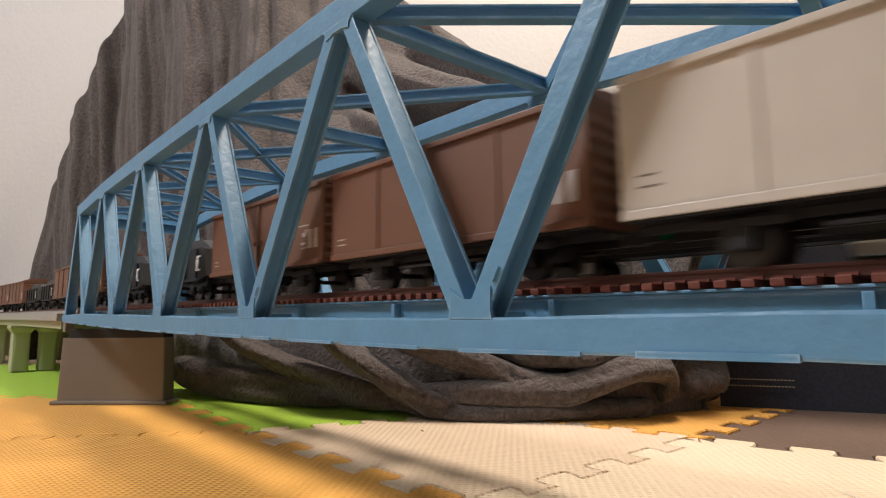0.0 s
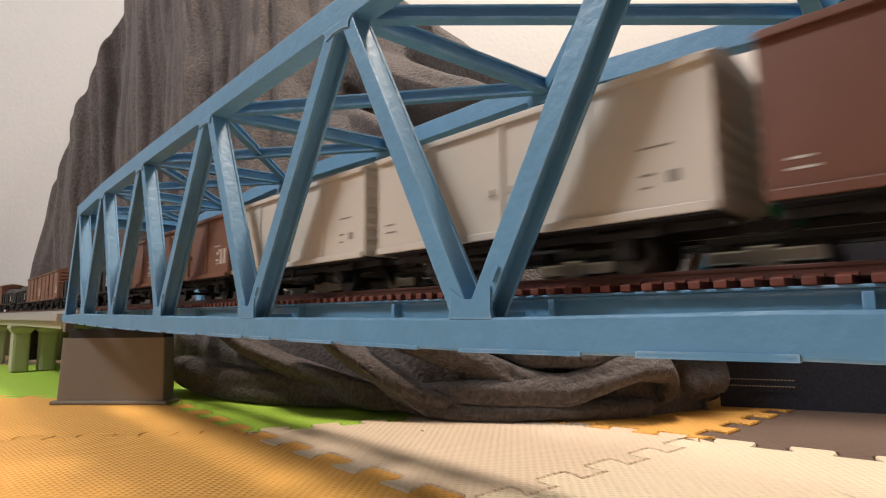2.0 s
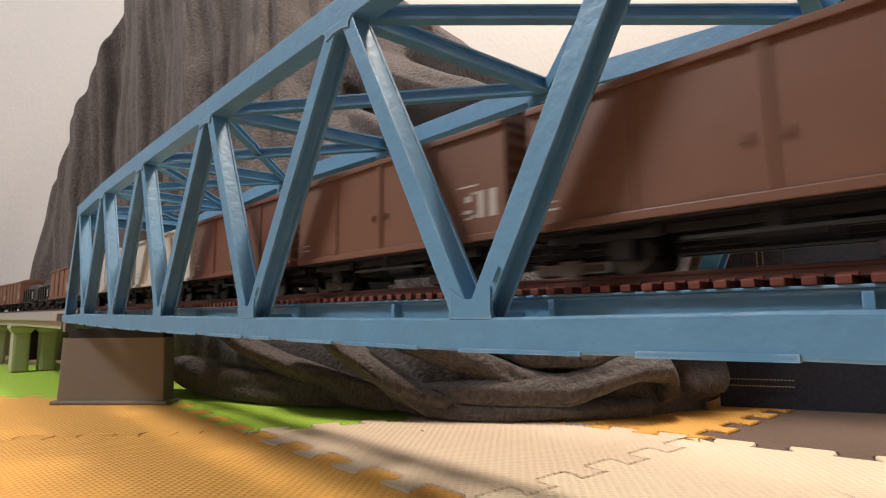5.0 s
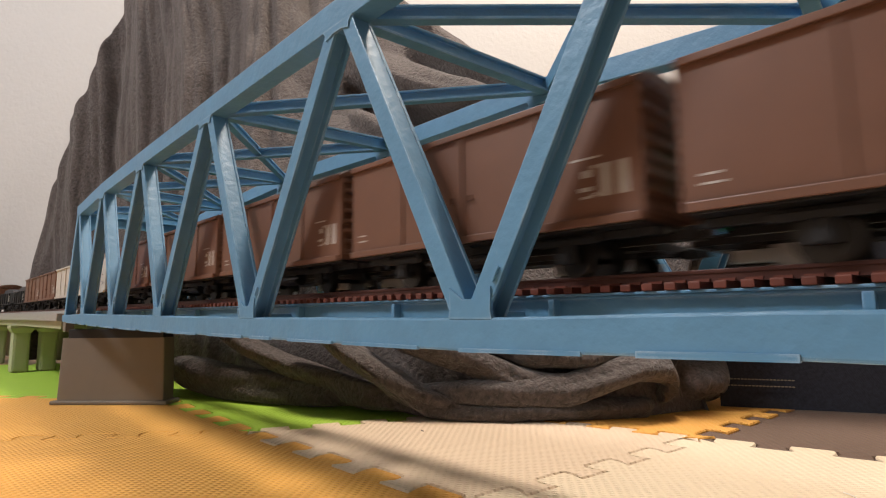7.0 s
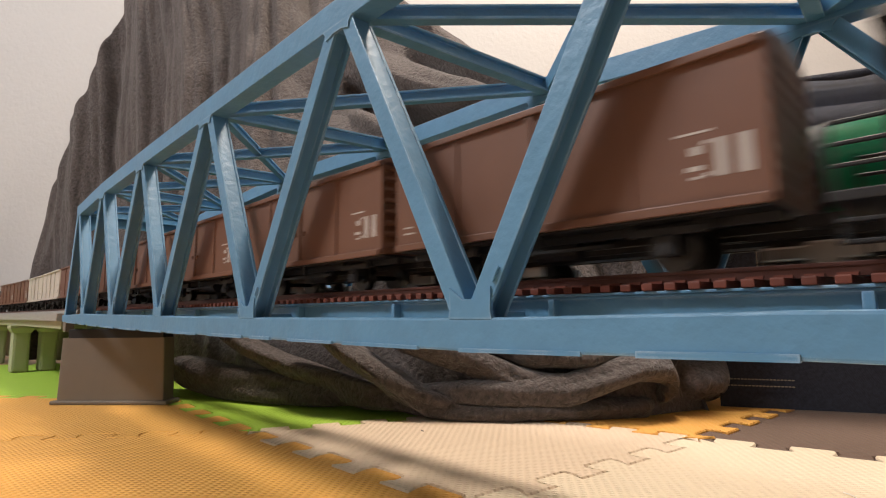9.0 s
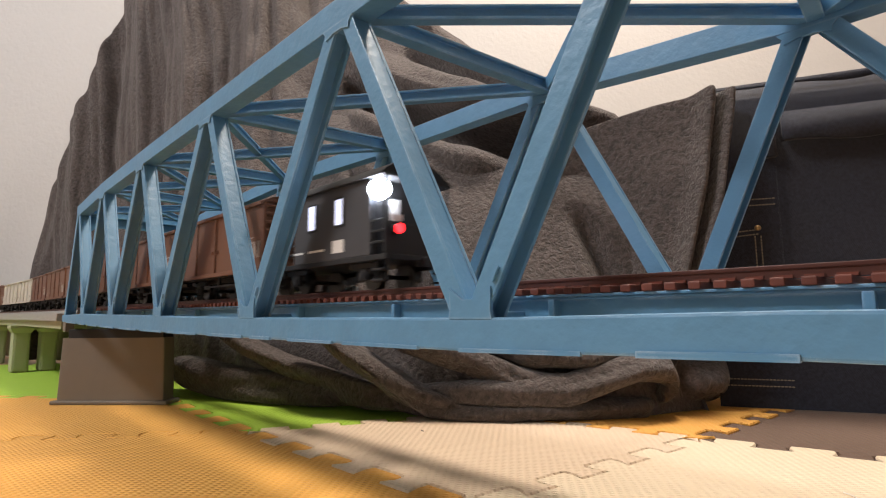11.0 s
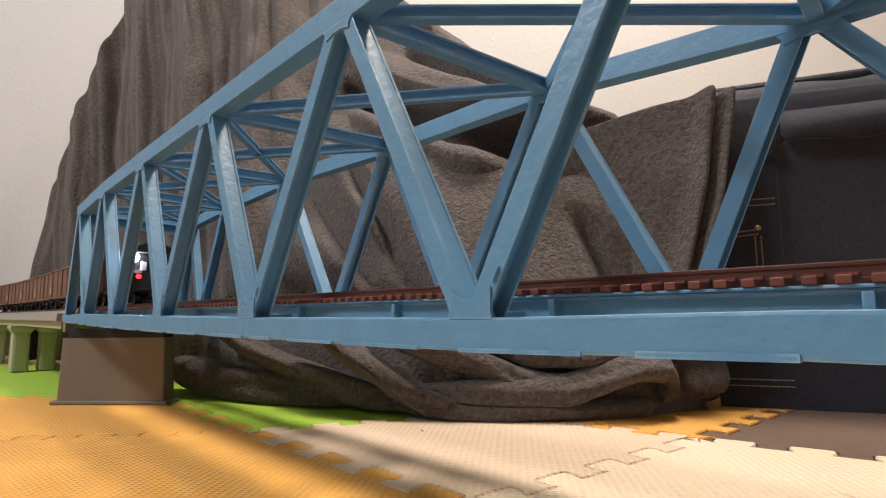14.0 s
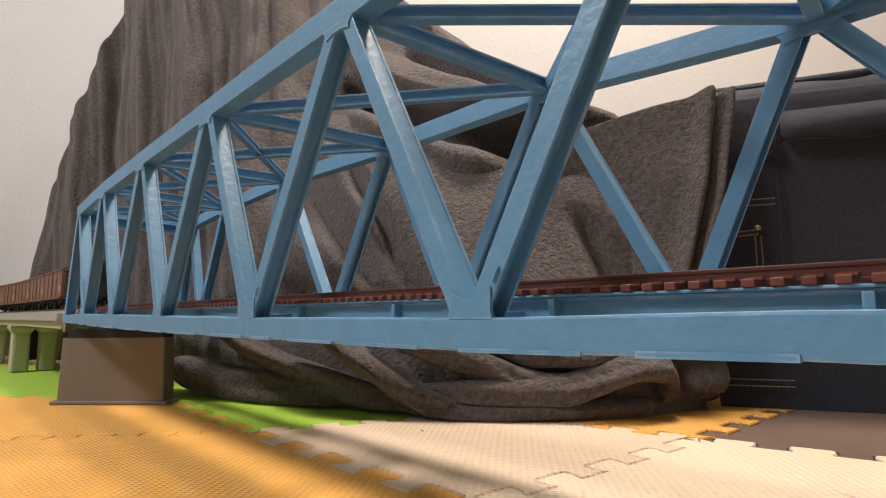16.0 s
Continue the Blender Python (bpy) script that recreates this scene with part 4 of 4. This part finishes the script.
def sheet(bm, nu, nv, fn):
    grid = [[bm.verts.new(fn(i / nu, j / nv)) for i in range(nu + 1)] for j in range(nv + 1)]
    for j in range(nv):
        for i in range(nu):
            bm.faces.new((grid[j][i], grid[j][i + 1], grid[j + 1][i + 1], grid[j + 1][i]))


FOOT = [(-7.0, 8.8), (-5.0, 8.05), (-4.0, 7.3), (-3.2, 6.50), (-2.2, 5.40), (-1.5, 4.75), (-0.7, 4.02), (0.25, 3.56), (0.9, 3.50), (1.4, 3.70), (2.0, 4.0), (3.2, 4.6)]


# long slanting creases: (right, up) along each, depth and half-width, in panels
CREASES = [
    ([(-1.1, 2.55), (-0.44, 2.02), (0.08, 1.70), (0.6, 1.50), (1.1, 1.40), (1.8, 1.32)], 0.50, 0.13),
    ([(-1.55, 1.75), (-1.19, 1.22), (-0.8, 0.68), (-0.35, 0.15)], 0.30, 0.13),
    ([(-0.95, 1.55), (-0.70, 1.12), (-0.30, 0.42), (-0.1, 0.1)], 0.18, 0.09),
    ([(-0.45, 2.95), (0.1, 2.45), (0.6, 2.05), (1.3, 1.62)], 0.22, 0.09),
    ([(-0.10, 3.15), (0.3, 2.72), (0.9, 2.25)], 0.16, 0.07),
]


def tall_drape(u, v):
    z = -0.64 + 6.0 * v
    left = lerp_at([(-0.65, -7.1), (0.64, -7.0), (1.28, -6.93), (1.68, -6.86), (2.27, -6.8), (2.68, -6.66), (3.14, -6.50), (3.36, -6.28), (3.58, -6.15), (4.12, -5.95), (4.7, -5.75), (5.3, -5.5)], z)
    right = lerp_at([(-0.65, 3.1), (0.9, 2.7), (1.6, 2.35), (2.0, 1.72), (2.5, 0.98), (2.84, 0.62), (3.45, 0.15), (4.3, -0.5), (5.5, -1.8)], z)
    R = left + (right - left) * u
    slope = 0.06 + 0.50 * ease(R, -4.2, 0.2)
    F = lerp_at(FOOT, R) + slope * (z + 0.64) * (0.75 + 0.25 * ease(z, 0.0, 2.5))
    F += 0.6 * max(0.0, abs(2 * u - 1) - 0.88) / 0.12
    F += 0.45 * bell(R, 1.3, 0.9) * (1 - ease(z, 0.9, 1.5))
    # hanging folds on the left part, slanting folds that fan out to the right
    w = 1 - ease(R, -2.2, -0.9)
    lean = R + 0.16 * (z - 1.0) + 0.10 * noise.noise(Vector((R, z * 0.5, 0)))
    F -= w * (0.26 * abs(math.sin(2.6 * lean + 0.4 * math.sin(0.9 * z))) ** 1.3 + 0.11 * abs(math.sin(6.1 * lean + 1.1)) + 0.06 * abs(math.sin(12.7 * lean + 0.6 * math.sin(1.3 * z))))
    g = (1 - w) * ease(z, -0.1, 0.7)
    s = (z - 2.2) + 0.62 * (R + 0.6) - 0.07 * (R + 0.6) ** 2 + 0.10 * noise.noise(Vector((R * 0.9, z * 0.9, 7)))
    F -= g * (0.16 * abs(math.sin(2.5 * s + 0.55)) ** 1.4 + 0.07 * abs(math.sin(6.3 * s + 1.3)))
    F += 0.05 * noise.noise(Vector((R * 2.0, z * 2.0, 3.0)))
    for line, depth, width in CREASES:
        zc = lerp_at(line, R)
        if line[0][0] <= R <= line[-1][0]:
            ends = min(1.0, (R - line[0][0]) / 0.25, (line[-1][0] - R) / 0.25)
            dz = (z - zc) * 0.75
            F += depth * max(0.0, ends) * (math.exp(-(dz / width) ** 2) - 0.55 * math.exp(-((dz - 1.9 * width) / (1.3 * width)) ** 2) - 0.45 * math.exp(-((dz + 1.9 * width) / (1.3 * width)) ** 2))
    return rel(R, F, z)


RIDGE = [(-1.7, 2.40), (-1.4, 2.22), (-0.9, 1.98), (-0.41, 1.72), (0.08, 1.45), (0.52, 1.24), (0.92, 1.12), (1.17, 1.06), (1.33, 0.98), (1.44, 0.86), (1.55, 0.67), (1.63, 0.44), (1.68, 0.14), (1.70, -0.25), (1.71, -0.60)]
SWELL = [(-1.7, 4.75), (-1.3, 4.45), (-0.8, 4.05), (-0.3, 3.72), (0.3, 3.50), (0.9, 3.42), (1.2, 3.40), (1.71, 3.55)]


def knee(u, v):
    """The broad swell of cloth in front: it leans back against the tall drape and falls away at one side."""
    R = -1.7 + 3.41 * (1 - (1 - u) ** 1.6)
    top = lerp_at(RIDGE, R)
    a = 0.5 * math.pi * min(1.0, v / 0.85)
    z = -0.64 + (top + 0.64) * math.sin(a)
    F = lerp_at(SWELL, R) + 0.30 * (z + 0.64) * (1 - 0.3 * ease(R, 0.2, 1.2)) + 0.30 * (1 - math.cos(a))
    if v > 0.85:
        F += 0.9 * (v - 0.85) / 0.15
        z -= 0.35 * ((v - 0.85) / 0.15) ** 2 * min(1.0, (top + 0.64) / 0.6)
    fall = z - top
    F -= 0.06 * math.sin(3.2 * (R + 0.75 * z) + 0.5) * ease(-fall, 0.05, 0.5)
    F += 0.17 * bell(R + 0.30 * (z - 0.4), 1.14, 0.10) * ease(-fall, 0.25, 0.6) * ease(z, -0.3, 0.2)
    F += 0.14 * bell(R + 0.62 * (z - 0.5), -0.38, 0.09) * ease(-fall, 0.1, 0.4)
    F += 0.03 * noise.noise(Vector((R * 2.4, z * 2.4, 5.0)))
    return rel(R, F, z)


def roll(bm, pts, rad, phase):
    """A thick soft roll of cloth along a line of (right, forward, up, girth)."""
    n, seg = 90, 40
    rings = []
    for i in range(n + 1):
        t = i / n
        p = [float(np.interp(t, np.linspace(0, 1, len(pts)), [q[k] for q in pts])) for k in range(4)]
        ends = max(0.02, min(1.0, math.sqrt(max(0.0, 1 - (2 * t - 1) ** 8))))
        ring = []
        for k in range(seg):
            a = 2 * math.pi * k / seg
            rr = rad * p[3] * ends * (1 + 0.10 * math.sin(3 * a + phase + 5 * t) + 0.06 * math.sin(11 * t + 2 * a + phase) + 0.04 * math.sin(5 * a - 7 * t + 2 * phase) + 0.12 * noise.noise(Vector((6 * t, 1.6 * math.cos(a), 1.6 * math.sin(a) + phase))))
            ring.append(bm.verts.new(rel(p[0] + 0.03 * math.sin(9 * t + phase), p[1] + rr * 1.35 * math.cos(a), max(-0.648, p[2] + rr * 0.85 * math.sin(a)))))
        rings.append(ring)
    for a, b in zip(rings, rings[1:]):
        for k in range(seg):
            bm.faces.new((a[k], a[(k + 1) % seg], b[(k + 1) % seg], b[k]))


def shoulder(u, v):
    """The cloth that hangs over the denim block's end: a flat fall with two thick rolls along its edge."""
    R = 0.60 + 1.42 * u
    one, two = bell(u, 0.865, 0.045), bell(u, 0.962, 0.034)
    top = 1.36 + 0.13 * ease(u, 0.0, 0.75) + 0.03 * one + 0.015 * two - 0.03 * ease(u, 0.975, 1.0)
    near = 4.05 - 0.48 * ease(u, 0.25, 0.85)
    if v < 0.14:
        q = v / 0.14
        z, F = top - 0.14 + 0.14 * math.sin(q * math.pi / 2), near + 0.9 * math.cos(q * math.pi / 2) ** 2
    else:
        q = (v - 0.14) / 0.86
        z = top - (top + 0.62) * q
        F = near - 0.05 * q + 0.25 * ease(q, 0.75, 1.0)
        R -= 0.56 * q ** 1.25 * ease(u, 0.35, 1.0)
    F -= 0.12 * one + 0.11 * two - 0.08 * bell(u, 0.918, 0.014) - 0.12 * ease(u, 0.975, 1.0)
    F -= 0.035 * math.sin(7 * (u + 0.35 * v)) + 0.03 * ease(v, 0.15, 0.6) * math.sin(15 * u * (1 - 0.25 * v) + 1.0) + 0.04 * noise.noise(Vector((R * 2.2, z * 2.2, 11)))
    return rel(R, F, z)


def blanket():
    bm = bmesh.new()
    sheet(bm, 260, 120, tall_drape)
    bmesh.ops.recalc_face_normals(bm, faces=bm.faces)
    ob = smooth(part("blanket", bm, BLANKET))
    for fn in (knee, shoulder):
        bm = bmesh.new()
        sheet(bm, 150, 90, fn)
        bmesh.ops.recalc_face_normals(bm, faces=bm.faces)
        smooth(part("fold", bm, BLANKET, ob))
    for pts, rad, phase in (
        ([(-2.4, 4.75, -0.42, 0.9), (-1.7, 4.40, -0.55, 0.9), (-0.8, 3.95, -0.57, 0.6), (0.0, 3.80, -0.55, 0.4)], 0.19, 0.3),
        ([(-0.35, 3.62, -0.50, 0.6), (0.06, 3.44, -0.49, 0.9), (0.42, 3.37, -0.49, 1.0), (0.78, 3.34, -0.475, 1.0), (1.0, 3.33, -0.40, 1.05), (1.175, 3.34, -0.335, 1.1), (1.34, 3.40, -0.35, 1.1), (1.42, 3.46, -0.45, 1.1), (1.36, 3.5, -0.55, 0.9)], 0.10, 1.0),
        ([(-0.6, 3.75, -0.56, 0.5), (-0.2, 3.55, -0.585, 0.9), (0.06, 3.43, -0.595, 1.0), (0.42, 3.38, -0.60, 1.0), (0.78, 3.37, -0.60, 1.0), (1.25, 3.43, -0.59, 0.9), (1.4, 3.55, -0.58, 0.7)], 0.085, 2.1),
        ([(-1.0, 3.95, 0.0, 0.8), (-0.66, 3.70, -0.24, 1.0), (-0.4, 3.56, -0.42, 1.0), (-0.09, 3.46, -0.55, 0.9), (0.2, 3.42, -0.60, 0.6)], 0.12, 3.3),
        ([(-0.45, 3.68, -0.10, 0.8), (-0.1, 3.52, -0.22, 1.0), (0.2, 3.46, -0.32, 1.0), (0.5, 3.42, -0.42, 0.9), (0.85, 3.42, -0.46, 0.7)], 0.11, 4.0),
        ([(0.1, 3.58, -0.12, 0.9), (0.5, 3.52, -0.22, 1.0), (0.9, 3.48, -0.27, 1.0), (1.25, 3.52, -0.24, 0.8)], 0.13, 0.6),
        ([(-1.9, 4.55, -0.12, 0.6), (-1.2, 4.15, -0.40, 0.9), (-0.5, 3.72, -0.54, 0.8), (0.1, 3.5, -0.60, 0.5)], 0.13, 4.4),
        ([(1.25, 3.84, -0.30, 1.0), (1.7, 3.86, -0.42, 1.3), (1.95, 3.90, -0.46, 0.9)], 0.20, 0.9),
    ):
        bm = bmesh.new()
        roll(bm, pts, rad, phase)
        bmesh.ops.recalc_face_normals(bm, faces=bm.faces)
        smooth(part("fold", bm, BLANKET, ob))
    return tagged(ob, "dark grey-brown fleece blanket draped in folds behind the bridge", "blanket")


blanket()


def denim_block():
    t = thing("denim_cover", "dark blue denim cover with stitched seams and flap pocket", "denim cover")
    A, B = Vector((1.90, 3.78)), Vector((4.4, 2.85))           # face, in panels right and forward
    d = (B - A)

    def face(r_along, out, z):
        q = A + d.normalized() * r_along
        nrm = Vector((d.y, -d.x)).normalized()
        q = q + nrm * out
        return rel(q.x, q.y, z)

    n, m = 60, 40
    bm = bmesh.new()

    def skin(u, v):
        if v < 0.8:
            z = -0.645 + (1.62 + 0.645) * v / 0.8
            out = 0.05 + 0.05 * math.sin(2.2 * u * 3 + 1.2 * z) * math.sin(math.pi * v / 0.8) + 0.04 * bell(z, 1.1, 0.3)
            out -= 0.12 * ease(z, 1.45, 1.62)
            return face(d.length * u, out, z)
        q = (v - 0.8) / 0.2
        return face(d.length * u, -0.07 - 1.8 * q, 1.62 + 0.02 * math.sin(q * 3))
    sheet(bm, n, m, skin)
    bmesh.ops.recalc_face_normals(bm, faces=bm.faces)
    smooth(part("cover", bm, DENIM, t))

    def strip(name, a0, a1, z0, z1, out, thick, mat, label=""):
        bm = bmesh.new()
        nn = max(2, int((a1 - a0) / 0.08))
        rings = []
        for i in range(nn + 1):
            q = a0 + (a1 - a0) * i / nn
            sag = 0.012 * math.sin(5.0 * q) + 0.008 * math.sin(11.0 * q + 1.0)
            rings.append([face(q, out, z0 + sag), face(q, out + thick * (1.4 + math.sin(4 * q)), z0 + sag), face(q, out + thick, (z0 + z1) / 2), face(q, out + thick * 0.5, z1), face(q, out, z1)])
        loft(bm, rings)
        return smooth(part(name, bm, mat, t, label))

    def stitches(a0, a1, z0, z1, out, count, mat=None):
        bm = bmesh.new()
        for i in range(count):
            u0, u1 = (i + 0.12) / count, (i + 0.80) / count
            p, q = (face(a0 + (a1 - a0) * w, out, z0 + (z1 - z0) * w) for w in (u0, u1))
            tube(bm, p, q, 0.0042 * P, 5)
        part("stitching", bm, mat or THREAD, t, "" if mat else "tan stitching")

    strip("top_hem", 0.0, 2.6, 1.56, 1.60, 0.035, 0.010, DENIM)
    strip("pocket_flap", 0.47, 2.4, 1.12, 1.33, 0.145, 0.030, DENIM, "denim pocket flap")
    strip("belt_loop", 0.36, 0.43, 1.02, 1.36, 0.13, 0.025, DENIM)
    for z in (0.745, 0.705):
        stitches(0.16, 0.40, z, z, 0.155, 12)
    for z in (0.52, 0.49):
        stitches(0.05, 0.29, z, z + 0.02, 0.150, 12)
    for a in (0.265, 0.30):
        stitches(a, a, 0.50, 0.15, 0.150, 16)
    stitches(0.42, 0.42, 1.0, -0.3, 0.145, 60, DENIM)
    for z in (-0.455, -0.497):
        stitches(0.02, 0.44, z, z, 0.09, 20)
    bm = bmesh.new()
    bmesh.ops.create_uvsphere(bm, u_segments=10, v_segments=6, radius=0.02 * P, matrix=Matrix.Translation(face(0.285, 0.155, 0.55)))
    smooth(part("rivet", bm, BRASS, t, "small brass rivet"))
    return t


denim_block()


def lint(r, f, n, turn, mat, label):
    """A short curled fibre lying on the mats."""
    bm = bmesh.new()
    pts = [rel(r + n * 0.5 * math.cos(turn + a) * a, f + n * math.sin(turn + a) * a, -0.646) for a in (0, 0.25, 0.5, 0.75, 1.0, 1.25)]
    for a, b in zip(pts, pts[1:]):
        tube(bm, a, b, 0.00022, 5)
    tagged(part("fibre", bm, mat), label, "lint", "lint on the mats")


lint(0.82, 1.80, 0.05, 0.4, BLACK, "short dark fibre lying on a foam mat")
lint(1.36, 1.86, 0.08, 2.2, BLACK, "curled dark hair lying on a foam mat")
lint(1.42, 1.93, 0.06, 0.1, WHITE, "short white fibre lying on a foam mat")
lint(-0.12, 3.05, 0.03, 1.0, BLACK, "dark speck of lint on a foam mat")

# ---- motion ----
TAIL_ROWS = [(0.0, 13.35), (1.5, 11.996), (3.0, 10.732), (4.0, 9.918), (6.5, 7.858), (8.5, 6.042), (11.5, 3.385), (12.0, 2.92), (13.0, 1.99), (14.0, 1.18), (15.0, 0.38), (15.5, 0.01), (16.0, -0.35)]
TANK_ROWS = [(0.0, 15.6), (9.2, 5.55), (16.0, -1.9)]


def run(ob, offset, rows, yc):
    keys = []
    for i in range(33):
        t = i * 0.5
        x, y, phi = on_track(lerp_at(rows, t) + offset, yc)
        keys.append((t, pose(x * P, y * P, WHEEL_Z * P, 0, 0, math.degrees(phi))))
    walk(ob, keys)


def motions():
    for ob, off in TRAIN:
        run(ob, off, TAIL_ROWS, TRACK_Y)
    for k, ob in enumerate(TANKS):
        run(ob, -0.66 - k * 1.38, TANK_ROWS, TRACK_Y2)


motions()
